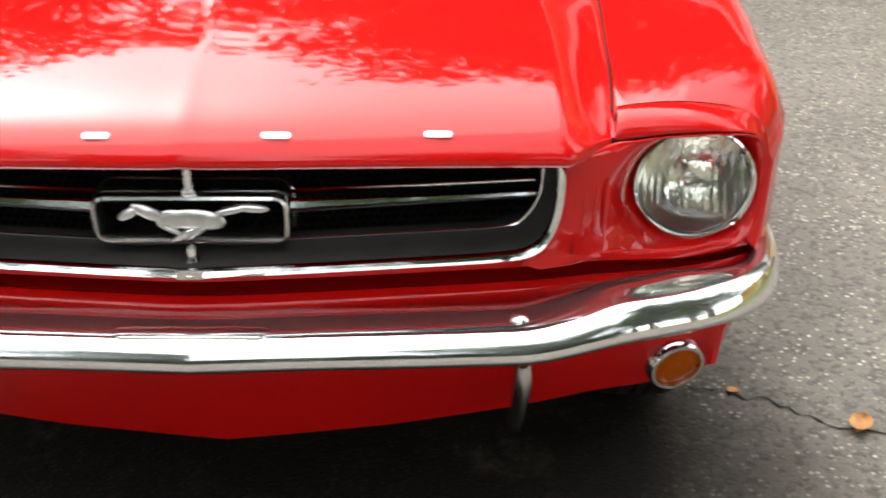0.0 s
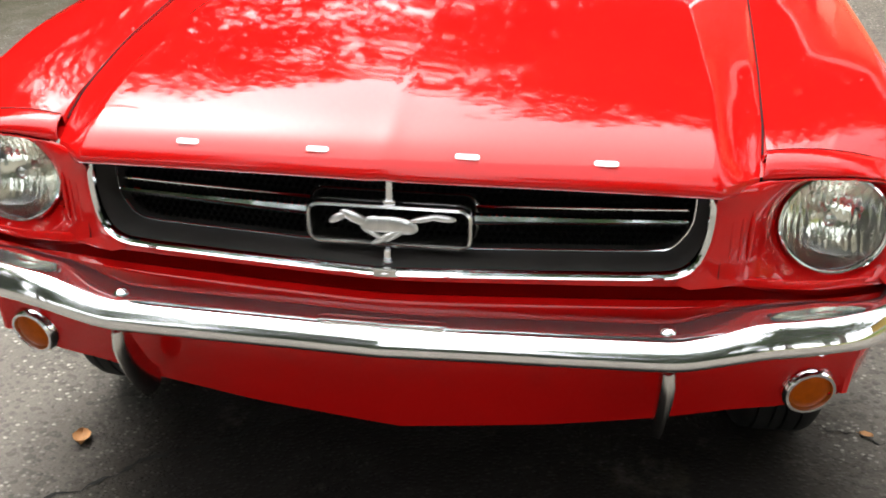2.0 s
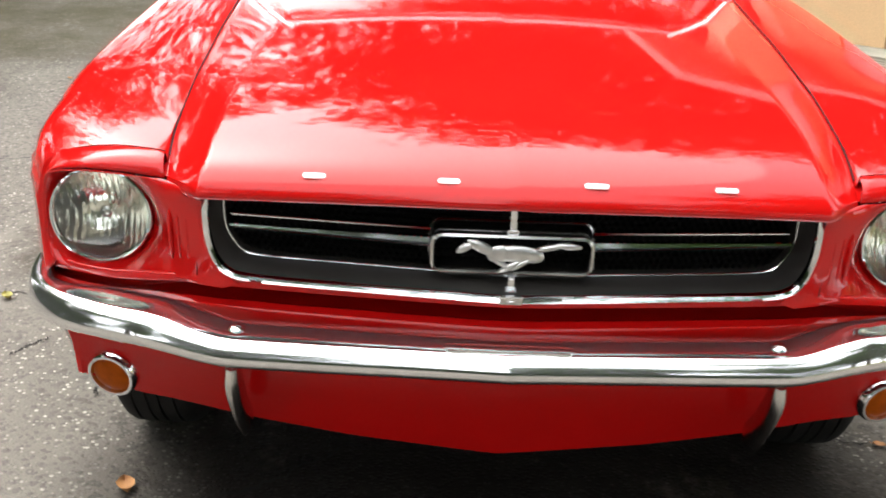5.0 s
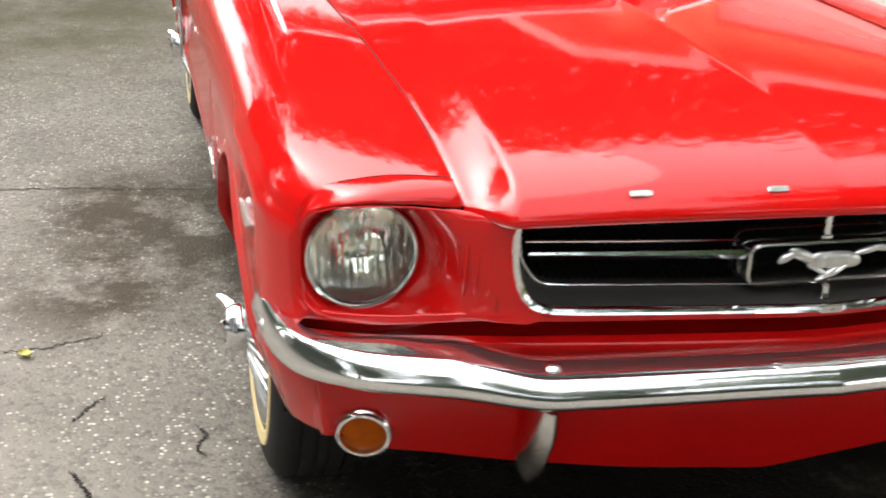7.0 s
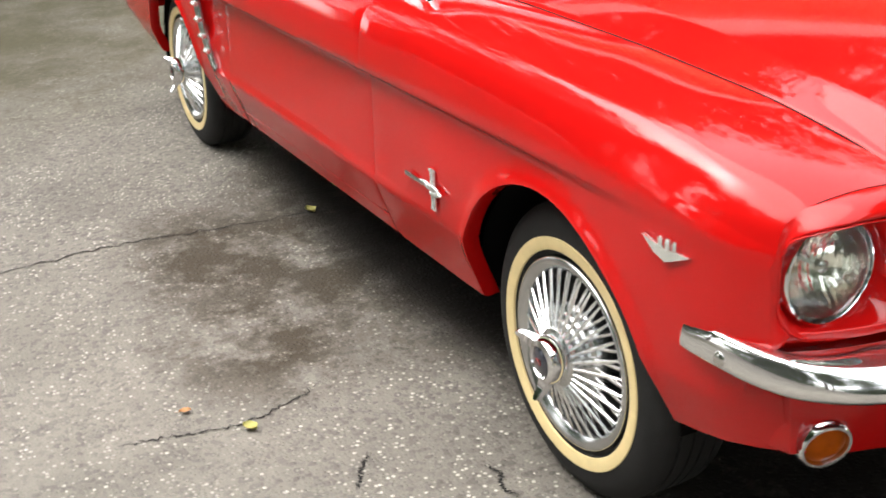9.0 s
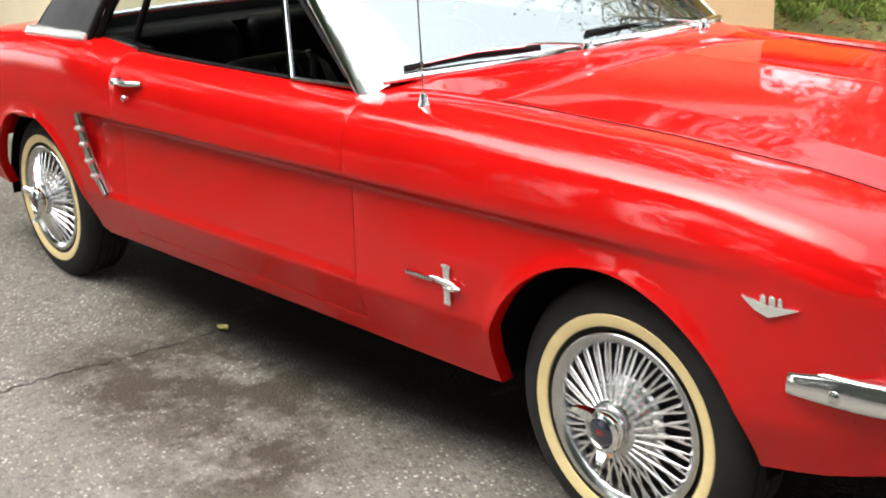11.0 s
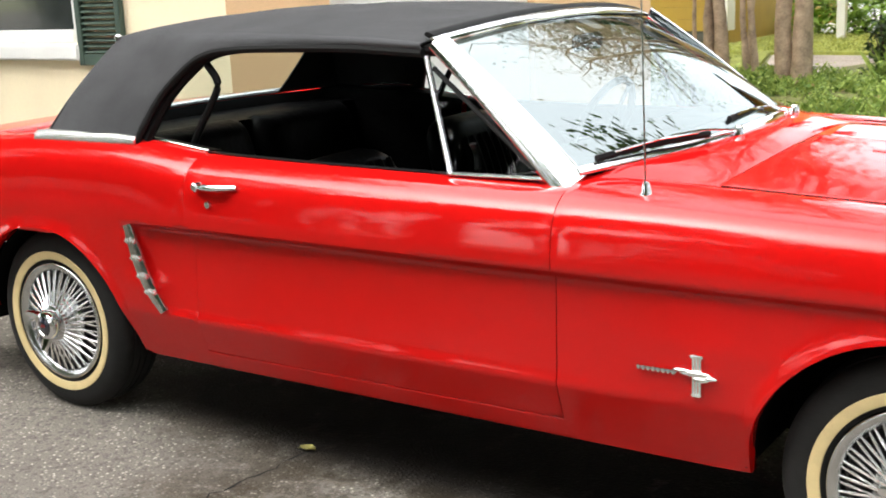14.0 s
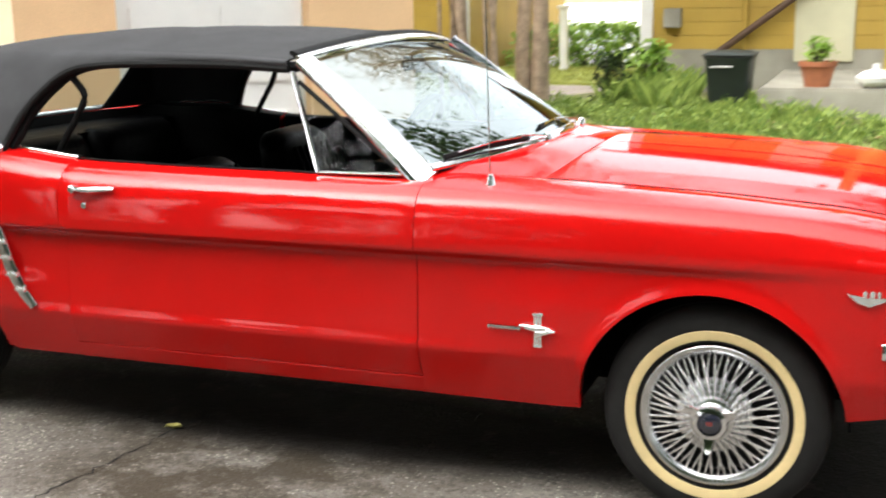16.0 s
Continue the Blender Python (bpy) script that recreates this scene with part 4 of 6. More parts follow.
def build_wheel(x, sgn):
    """Tyre with cream whitewall, and a chrome wire cover with a three-eared spinner. Local z points outwards."""
    m = Matrix.Translation((x, sgn * 0.715, 0.312 + ground_at(x))) @ pose(0, 0, 0, -sgn * 90, 0, 0)
    hub = part("wheel", lathe([(0.0, 0.045), (0.16, 0.045), (0.185, 0.07)], 48), ARGENT, car, "wheel with cream whitewall tyre and chrome wire cover")
    hub.matrix_local = m
    # carcass with a rounded shoulder and grooves
    sec = [(0.200, 0.062), (0.206, 0.082), (0.214, 0.090), (0.245, 0.096), (0.270, 0.094), (0.290, 0.086), (0.305, 0.074), (0.312, 0.060), (0.312, 0.047), (0.307, 0.046), (0.307, 0.042), (0.314, 0.041), (0.314, 0.016), (0.309, 0.015), (0.309, 0.010), (0.314, 0.009)]
    sec = sec + [(r, -h) for r, h in sec[::-1]]
    part("tyre", lathe(sec, 72), RUBBER, hub, "black tyre", angle=30)
    part("whitewall", lathe([(0.2160, 0.088), (0.2172, 0.0950), (0.228, 0.0985), (0.2435, 0.0985), (0.2455, 0.095)], 72), CREAM, hub, "yellowed cream whitewall band")
    part("rim", lathe([(0.204, 0.075), (0.2035, 0.091), (0.2010, 0.0955), (0.197, 0.0965), (0.189, 0.0935), (0.178, 0.0865), (0.1735, 0.080), (0.172, 0.060), (0.168, 0.050)], 72), RIM, hub, "satin chrome rim", angle=60)
    part("dish", lathe([(0.176, 0.050), (0.12, 0.048), (0.0, 0.048)], 48), BLACK, hub)
    for k in range(60):
        spoke = new("spoke", spoke_mesh[k % 2])
        spoke.parent = hub
        spoke.matrix_local = Matrix.Rotation(2 * math.pi * k / 60, 4, 'Z')
    part("hub_drum", lathe([(0.112, 0.055), (0.109, 0.080), (0.104, 0.088), (0.092, 0.093), (0.089, 0.099), (0.078, 0.102), (0.075, 0.108), (0.064, 0.111), (0.061, 0.121), (0.052, 0.126), (0.040, 0.127)], 48), RIM, hub, "stepped chrome hub", angle=25)
    sp = part("spinner", lathe([(0.050, 0.122), (0.050, 0.146), (0.045, 0.157), (0.034, 0.161), (0.031, 0.156)], 40), CHROME, hub, "chrome knock-off spinner with three ears")
    for k in range(3):
        a = 2 * math.pi * k / 3 + (0.5 if sgn < 0 else 0.3)
        bm = bmesh.new()
        ca, sa = math.cos(a), math.sin(a)
        rows = []
        for r, h, w, d in ((0.034, 0.143, 0.022, 0.010), (0.051, 0.149, 0.018, 0.008), (0.066, 0.158, 0.014, 0.006), (0.077, 0.167, 0.011, 0.005), (0.082, 0.172, 0.006, 0.003)):
            rows.append([bm.verts.new((r * ca - s * w * sa, r * sa + s * w * ca, h + t * d)) for s, t in ((-1, -1), (1, -1), (0.7, 1), (-0.7, 1))])
        for p, q in zip(rows, rows[1:]):
            for i in range(4):
                bm.faces.new((p[i], p[(i + 1) % 4], q[(i + 1) % 4], q[i]))
        bm.faces.new(rows[0]), bm.faces.new(rows[-1][::-1])
        part("ear", bm, CHROME, sp, angle=50)
    part("centre_cap", lathe([(0.031, 0.157), (0.024, 0.162), (0, 0.164)], 32), BLUE_GLOSS, sp, "dark blue cap with a red field")
    bm = bmesh.new()
    add_box(bm, (-0.009, -0.004, 0.1625), (0.009, 0.008, 0.1655), 0.001)
    part("cap_field", bm, RED_GLOSS, sp)
    return hub


for cx in (AXLE_F, AXLE_R):
    for sgn in (-1, 1):
        build_wheel(cx + 0.005, sgn)

# ---------------------------------------------------------------- windshield and its frame
def face_out(ob, way):
    """Turns a single sheet's faces to look the given way."""
    if sum((p.normal * p.area).dot(Vector(way)) for p in ob.data.polygons) < 0:
        ob.data.flip_normals()


ws = part("windshield", grid(lambda u, v: glass_base(lerp(-0.715, 0.715, v)).lerp(glass_top(lerp(-0.662, 0.662, v)), u) + Vector((0.018, 0, 0.012)) * math.sin(math.pi * u), 14, 41), GLASS, car, "curved clear windshield reflecting trees and sky")
face_out(ws, (0.5, 0, 0.8))
ws.visible_shadow = False


def frame_bar(pts, width, thick, normal):
    """A flat bar with rounded edges; normal is its outward side."""
    bm = bmesh.new()
    rows = []
    for k, p in enumerate(pts):
        t = (pts[min(k + 1, len(pts) - 1)] - pts[max(k - 1, 0)]).normalized()
        n = (Vector(normal) - t * t.dot(Vector(normal))).normalized()
        s = t.cross(n)
        w = width[k] if isinstance(width, list) else width
        rows.append([bm.verts.new(p + s * a * w + n * b * thick) for a, b in ((-0.5, 0), (-0.46, 0.6), (-0.3, 0.95), (0, 1), (0.3, 0.95), (0.46, 0.6), (0.5, 0), (0, -0.2))])
    for a, b in zip(rows, rows[1:]):
        for i in range(8):
            bm.faces.new((a[i], a[(i + 1) % 8], b[(i + 1) % 8], b[i]))
    bm.faces.new(rows[0]), bm.faces.new(rows[-1][::-1])
    return bm


for sgn in (-1, 1):
    pts = [Vector((-0.850, sgn * 0.730, 0.910)).lerp(Vector((-1.256, sgn * 0.664, 1.240)), k / 12) + Vector((0.006, sgn * 0.002, 0.005)) * math.sin(math.pi * k / 12) for k in range(13)]
    pts[0] = pts[0] + (pts[0] - pts[1]) * 0.7
    part("pillar_trim", frame_bar(pts, [lerp(0.092, 0.060, k / 12) for k in range(13)], 0.014, (0.45, sgn * 0.75, 0.45)), CHROME, ws, "broad polished pillar trim", angle=60)
    part("pillar_seal", tube([p + Vector((-0.034, -sgn * 0.012, -0.012)) for p in pts[2:]], 0.008, 8), SEAL, ws)
part("header_trim", frame_bar([glass_top(lerp(-0.66, 0.66, k / 30)) + Vector((0.004, 0, 0.006)) for k in range(31)], 0.032, 0.010, (0.6, 0, 0.8)), CHROME, ws, "chrome strip over the glass", angle=60)
part("base_trim", frame_bar([glass_base(lerp(-0.72, 0.72, k / 30)) + Vector((0.004, 0, -0.001)) for k in range(31)], 0.028, 0.009, (0.6, 0, 0.8)), CHROME, ws, "chrome strip below the glass", angle=60)
part("inner_mirror", box((-1.17, -0.085, 1.165), (-1.145, 0.085, 1.215), 0.008), BLACK, ws)

part("cowl_corner", grid(lambda u, v: glass_base(lerp(-0.70, -0.58, v)) + Vector((0.012 - 0.11 * u, 0, -0.006 - 0.012 * u)), 4, 8), PAINT, car)
part("cowl_corner", grid(lambda u, v: glass_base(lerp(0.58, 0.655, v)) + Vector((0.012 - 0.11 * u, 0, -0.006 - 0.012 * u)), 4, 8), PAINT, car)

for sgn in (-1, 1):
    part("pillar_foot", grid(lambda u, v: Vector((lerp(-0.74, -0.95, u), sgn * lerp(0.722, 0.712, v), lerp(0.862, lerp(0.897, 0.908, u), v))), 5, 3), PAINT, car, solid=0.003)

# wipers
for p0, p1, p2 in (((-0.615, -0.165, 0.962), (-0.685, -0.45, 0.972), (-0.79, -0.665, 0.955)), ((-0.645, 0.40, 0.952), (-0.665, 0.10, 0.978), (-0.655, -0.115, 0.988))):
    p0, p1, p2 = Vector(p0), Vector(p1), Vector(p2)
    wiper = part("wiper", tube(spline([p0, p0.lerp(p1, 0.5) + Vector((0.0, 0, 0.014)), p1 + Vector((0, 0, 0.012))], 10), 0.0055, 8, flat=0.6), CHROME, car, "chrome wiper arm with black blade")
    d = p2 - p1
    part("blade", tube([p1 + d * t + Vector((-0.006, 0, 0.002 - 0.010 * abs(t - 0.4))) for t in (-0.55, -0.3, 0, 0.3, 0.6, 1.0)], 0.0075, 6, flat=1.3), SEAL, wiper, "black rubber blade")
    part("blade_bridge", tube([p1 + d * t + Vector((0.002, 0, 0.011 - 0.012 * abs(t - 0.2))) for t in (-0.35, 0, 0.2, 0.5, 0.8)], 0.0035, 6), CHROME, wiper)
    part("pivot", lathe([(0.016, -0.02), (0.015, 0.004), (0.010, 0.012), (0, 0.014)], 18, Matrix.Translation(p0)), CHROME, wiper)

# antenna
base = Vector((-0.622, -0.752, 0.886))
antenna = part("antenna", lathe([(0.016, -0.004), (0.0155, 0.003), (0.012, 0.010), (0.0095, 0.026), (0.006, 0.033), (0, 0.035)], 24, Matrix.Translation(base)), CHROME, car, "chrome whip antenna on a cone base")
part("mast", tube([base + Vector((-0.003, 0.0015, 0.030)), base + Vector((-0.012, 0.006, 0.42)), base + Vector((-0.022, 0.010, 0.80))], [0.0024, 0.0019, 0.0012], 6), WORN_CHROME, antenna)

# ---------------------------------------------------------------- door and fender trim
for sgn in (-1, 1):
    d = doors[sgn]
    # handle with its lock
    z, x0, x1 = 0.838, -2.005, -1.845
    def hy(x, z):
        return sgn * (side_y(x, z) + 0.002)
    bm = bmesh.new()
    add_tube(bm, [Vector((lerp(x0, x1, t), hy(lerp(x0, x1, t), z) + sgn * 0.020 * math.sin(math.pi * min(0.15 + t * 0.9, 1)), z + 0.004 * t)) for t in [k / 10 for k in range(11)]], [0.009 + 0.004 * math.sin(math.pi * k / 10) for k in range(11)], 10, flat=0.8)
    h = part("door_handle", bm, CHROME, d, "chrome pull handle with push button")
    bm = bmesh.new()
    add_lathe(bm, [(0.013, -0.004), (0.013, 0.022), (0.009, 0.026), (0, 0.026)], 18, Matrix.Translation((x0 + 0.01, hy(x0, z), z)) @ pose(0, 0, 0, -sgn * 90, 0, 0))
    part("door_lock", lathe([(0.011, -0.002), (0.010, 0.006), (0, 0.008)], 18, Matrix.Translation((-1.955, hy(-1.955, 0.787), 0.787)) @ pose(0, 0, 0, -sgn * 90, 0, 0)), CHROME, d)
    part("push_button", bm, CHROME, d)
    # scoop ornament at the end of the hollow
    q = quarters[sgn]
    curve = spline([(-2.318, 0, 0.700), (-2.300, 0, 0.63), (-2.275, 0, 0.55), (-2.242, 0, 0.48), (-2.205, 0, 0.428)], 18)
    curve = [Vector((p.x + 0.006, sgn * (side_y(p.x - 0.03, p.z) - 0.004), p.z)) for p in curve]
    sc = part("scoop_trim", frame_bar(curve, [lerp(0.030, 0.042, math.sin(math.pi * k / 17)) for k in range(18)], 0.012, (0.25, sgn, 0)), WORN_CHROME, q, "curved chrome scoop ornament with raised studs")
    for k in (3, 6, 9, 12):
        bm = bmesh.new()
        add_box(bm, (-0.020, -0.010, -0.008), (0.026, 0.010, 0.008), 0.005)
        bm.transform(Matrix.Translation(curve[k] + Vector((0.004, sgn * 0.014, 0))))
        part("stud", bm, BADGE, sc)
    # chrome along the lower door edge of the belt
    f = fenders[sgn]
    # winged badge ahead of the wheel
    bm = bmesh.new()
    x, z = 0.424, 0.654
    y = sgn * (side_y(x, z) + 0.002)
    tilt = math.degrees(math.atan2(side_y(0.52, z) - side_y(0.39, z), 0.13)) * sgn
    shape = ((0.062, 0.004), (0.030, -0.010), (0.0, -0.022), (-0.030, -0.012), (-0.060, 0.012), (-0.020, 0.006), (0.0, 0.003), (0.030, 0.004))
    lo, hi = [bm.verts.new((a, 0, b)) for a, b in shape], [bm.verts.new((a * 0.93, sgn * 0.006, b * 0.93)) for a, b in shape]
    for i in range(8):
        bm.faces.new((lo[i], lo[(i + 1) % 8], hi[(i + 1) % 8], hi[i]))
    bm.faces.new(hi)
    for a, w in ((-0.012, 0.010), (0.006, 0.012), (0.022, 0.008)):
        add_box(bm, (a - w / 2, min(0, sgn * 0.009), 0.002), (a + w / 2, max(0, sgn * 0.009), 0.022), 0.003)
    bm.transform(Matrix.Translation((x, y, z)) @ pose(0, 0, 0, 0, 0, tilt))
    part("fender_badge", bm, BADGE, f, "small chrome winged badge")
    # three-bar ornament with a plain lettering bar
    bm = bmesh.new()
    x, z = -0.452, 0.497
    y = sgn * (side_y(x, z) + 0.002)
    for dx in (-0.0075, 0, 0.0075):
        add_box(bm, (dx - 0.003, min(0, sgn * 0.006), -0.048), (dx + 0.003, max(0, sgn * 0.006), 0.050), 0.002)
    for zz in (0.046, -0.046):
        add_box(bm, (-0.016 if zz > 0 else -0.012, min(0, sgn * 0.007), zz - 0.004), (0.016 if zz > 0 else 0.012, max(0, sgn * 0.007), zz + 0.004), 0.002)
    for a, b, ra, rb in ((0.0, 0.006, 0.040, 0.008), (0.034, 0.000, 0.018, 0.006), (-0.034, 0.012, 0.022, 0.005), (0.012, -0.006, 0.022, 0.007)):
        r = bmesh.ops.create_uvsphere(bm, u_segments=14, v_segments=8, radius=1)
        bmesh.ops.transform(bm, matrix=Matrix.Translation((a, sgn * 0.008, b)) @ Matrix.Diagonal((ra, 0.006, rb, 1)), verts=r["verts"])
    bm.transform(Matrix.Translation((x, y, z)))
    orn = part("side_ornament", bm, BADGE, f, "chrome three-bar ornament")
    bm = bmesh.new()
    add_box(bm, (-0.15, min(0, sgn * 0.003), -0.0035), (-0.048, max(0, sgn * 0.003), 0.0035), 0.0015)
    for k in range(8):
        add_box(bm, (-0.148 + k * 0.0125, min(0, sgn * 0.006), -0.0055), (-0.140 + k * 0.0125, max(0, sgn * 0.006), 0.0055), 0.001)
    bm.transform(Matrix.Translation((x, y, z + 0.002)))
    part("lettering_bar", bm, WORN_CHROME, orn, "chrome lettering shown as a plain bar")
    # vent window
    def side_pt(x, t):
        """A point on the window plane: height share t from the belt to the roof rail."""
        return Vector((x, sgn * lerp(0.748, 0.672, t), lerp(0.905, 1.205, t)))
    A, B, C = side_pt(-1.175, 0.0), side_pt(-1.288, 0.985), side_pt(-0.885, 0.01)
    vent = part("vent_frame", frame_bar([A.lerp(B, k / 6) for k in range(7)], 0.018, 0.010, (0.1, sgn, 0.2)), CHROME, d, "chrome vent window frame")
    part("vent_sill", frame_bar([A.lerp(C, k / 6) for k in range(7)], 0.012, 0.008, (0, sgn, 0.3)), WORN_CHROME, vent)
    part("vent_slant", frame_bar([(C + Vector((-0.035, 0, 0.02))).lerp(B + Vector((0.022, 0, -0.03)), k / 6) for k in range(7)], 0.014, 0.008, (0.2, sgn, 0.3)), SEAL, vent)
    bm = bmesh.new()
    bm.faces.new([bm.verts.new(p) for p in (A, B, C)])
    pane = part("vent_glass", bm, VENT, vent)
    face_out(pane, (0, sgn, 0.1))
    pane.visible_shadow = False
    part("vent_latch", frame_bar(spline([A.lerp(C, 0.25) + Vector((0, -sgn * 0.02, 0.01)), A.lerp(C, 0.22) + Vector((0, -sgn * 0.03, 0.05)), A.lerp(C, 0.20) + Vector((0, -sgn * 0.02, 0.08))], 8), 0.02, 0.01, (0, sgn, 0)), BLACK, vent)
    # belt seal and quarter chrome
    part("belt_seal", tube([Vector((x, sgn * (side_y(x, ridge_z(x)) - 0.075), ridge_z(x) + 0.004)) for x in [lerp(-0.93, -2.05, k / 20) for k in range(21)]], 0.007, 6), SEAL, d)
    part("belt_chrome", frame_bar([Vector((x, sgn * (side_y(x, ridge_z(x)) - 0.052), ridge_z(x) + 0.013)) for x in [lerp(-2.06, -2.33, k / 10) for k in range(11)]], 0.012, 0.006, (0, sgn * 0.45, 0.9)), CHROME, q, "thin chrome belt strip", angle=60)
    part("top_moulding", frame_bar([Vector((x, sgn * (side_y(x, ridge_z(x)) - 0.004), ridge_z(x) + 0.010)) for k, x in enumerate([lerp(-2.325, -2.80, k / 16) for k in range(17)])], [0.030 + 0.010 * min(k, 3) / 3 for k in range(17)], 0.011, (0, sgn * 0.8, 0.6)), BADGE, q, "broad chrome moulding at the foot of the cloth top", angle=60)


# ---------------------------------------------------------------- cloth top
top = part("cloth_top", bmesh.new(), CLOTH, car, "raised black cloth convertible top")


def shoulder(t):
    """Right-hand roof shoulder from the windshield header (0) to the rear bow (1)."""
    return Vector((lerp(-1.312, -2.62, t), ip(t, (0, 0.3, 0.7, 1), (0.655, 0.640, 0.60, 0.545)), ip(t, (0, 0.15, 0.5, 0.85, 1), (1.238, 1.252, 1.264, 1.264, 1.252))))


def crown(t):
    return ip(t, (0, 0.1, 0.35, 0.7, 0.9, 1), (1.283, 1.302, 1.322, 1.320, 1.303, 1.283))


def roof(u, v):
    s = lerp(-1, 1, v)
    p = shoulder(u)
    a = abs(s)
    z = lerp(p.z, crown(u), 1 - a ** 2.4)
    x = p.x + (0.085 * (1 - a ** 2) if u < 0.08 else 0.085 * (1 - a ** 2) * max(0, 1 - (u - 0.08) / 0.5)) + (-0.03 * (1 - a ** 2) * smooth01((u - 0.8) / 0.2))
    sag = -0.004 * math.sin(u * math.pi * 4) ** 2 * (1 - a)
    return Vector((x, s * p.y, z + sag))


part("roof_cloth", grid(roof, 40, 41), CLOTH, top, "black cloth roof", angle=70, solid=0.006)
for sgn in (-1, 1):
    # opening edge: along the rail, then curving down to the belt
    A = spline([(-1.305, 0.672, 1.214), (-1.55, 0.670, 1.226), (-1.80, 0.670, 1.227), (-2.00, 0.672, 1.222), (-2.12, 0.686, 1.200), (-2.21, 0.712, 1.135), (-2.275, 0.740, 1.06), (-2.335, 0.782, 0.945)], 60)
    B = [shoulder(k / 41) for k in range(42)]
    end, foot = B[-1], Vector((-2.765, 0.772, 0.948))
    B += [end.lerp(foot, k / 18) + Vector((-0.012, 0.012, 0.0)) * math.sin(math.pi * k / 18) for k in range(1, 19)]

    def side_cloth(u, v):
        k = int(u * 59 + 0.5)
        p = A[k].lerp(B[k], v)
        bulge = math.sin(math.pi * v)
        p = p + Vector((0, 0.014, 0.006)) * bulge
        return Vector((p.x, sgn * p.y, p.z))
    part("side_cloth", grid(side_cloth, 60, 12), CLOTH, top, "black cloth quarter", angle=70, solid=0.006)
    edge = [Vector((p.x, sgn * (p.y - 0.006), p.z - 0.004)) for p in A]
    part("rail_seal", tube(edge, 0.013, 8), SEAL, top, "black rubber rail seal")
    part("rail", tube([p + Vector((0.0, -sgn * 0.028, 0.0)) + Vector((0.02, 0, 0.004)) for p in edge], 0.016, 8), BLACK, top)
    part("hinge_link", tube(spline([(-2.12, sgn * 0.655, 1.175), (-2.075, sgn * 0.66, 1.12), (-2.095, sgn * 0.67, 1.06), (-2.16, sgn * 0.68, 0.96), (-2.20, sgn * 0.68, 0.88)], 16), 0.012, 8), BLACK, top, "curved black top linkage")
    part("bow_cap", lathe([(0.012, -0.012), (0.012, 0.008), (0.007, 0.013), (0, 0.014)], 14, Matrix.Translation((-2.62, sgn * 0.552, 1.248)) @ pose(0, 0, 0, -sgn * 60, 0, 0)), WORN_CHROME, top)


def curtain(u, v):
    s = lerp(-1, 1, v)
    top_p, low_p = Vector((-2.62 - 0.03 * (1 - s * s), 0.545 * s, lerp(1.248, 1.280, 1 - abs(s) ** 2.4))), Vector((-2.765 - 0.16 * (1 - s * s), 0.778 * s, 0.95))
    return top_p.lerp(low_p, u) + Vector((-0.012, 0.012 * s, 0)) * math.sin(math.pi * u)


def pane_edge(u):
    """Half-width share of the rear window, wider at its top."""
    return lerp(0.93, 0.62, u)


bm = bmesh.new()
for u0, u1 in ((0, 0.13), (0.985, 1)):
    add_grid(bm, lambda u, v: curtain(lerp(u0, u1, u), v), 5, 25)
for way in (-1, 1):
    add_grid(bm, lambda u, v: curtain(lerp(0.13, 0.985, u), 0.5 + 0.5 * way * lerp(pane_edge(lerp(0.13, 0.985, u)), 1, v)), 9, 5)
part("rear_curtain", bm, CLOTH, top, "black cloth rear curtain with clear window", angle=70, solid=0.005)
back = part("rear_window", grid(lambda u, v: curtain(lerp(0.11, 0.992, u), 0.5 + 0.5 * lerp(-1, 1, v) * (pane_edge(lerp(0.11, 0.992, u)) + 0.02)) + Vector((0.008, 0, 0)), 9, 25), VENT, top, "clear plastic rear window")
face_out(back, (1, 0, 0.2))
back.visible_shadow = False
part("header_seal", frame_bar([glass_top(lerp(-0.645, 0.645, k / 30)) + Vector((-0.020, 0, 0.014)) for k in range(31)], 0.045, 0.014, (0.4, 0, 0.9)), SEAL, top, "black header seal", angle=60)
for t in (0.33, 0.66):
    part("bow", tube([roof(t, v / 20) + Vector((0, 0, -0.022)) for v in range(1, 20)], 0.012, 6), BLACK, top)

# ---------------------------------------------------------------- cabin
def cushion(lo, hi, bev, turn=0.0):
    bm = bmesh.new()
    c = [(a + b) / 2 for a, b in zip(lo, hi)]
    add_box(bm, [a - m for a, m in zip(lo, c)], [b - m for b, m in zip(hi, c)], bev)
    bmesh.ops.subdivide_edges(bm, edges=[e for e in bm.edges if e.calc_length() > 0.12], cuts=3, use_grid_fill=True)
    for v in bm.verts:
        r = 1 - 0.35 * min(1, (abs(v.co.x / (hi[0] - lo[0])) ** 4 + abs(v.co.y / (hi[1] - lo[1])) ** 4 + abs(v.co.z / (hi[2] - lo[2])) ** 4) * 4)
        v.co *= lerp(1, r, 0.25)
    bm.transform(Matrix.Translation(c) @ pose(0, 0, 0, 0, turn, 0))
    return bm


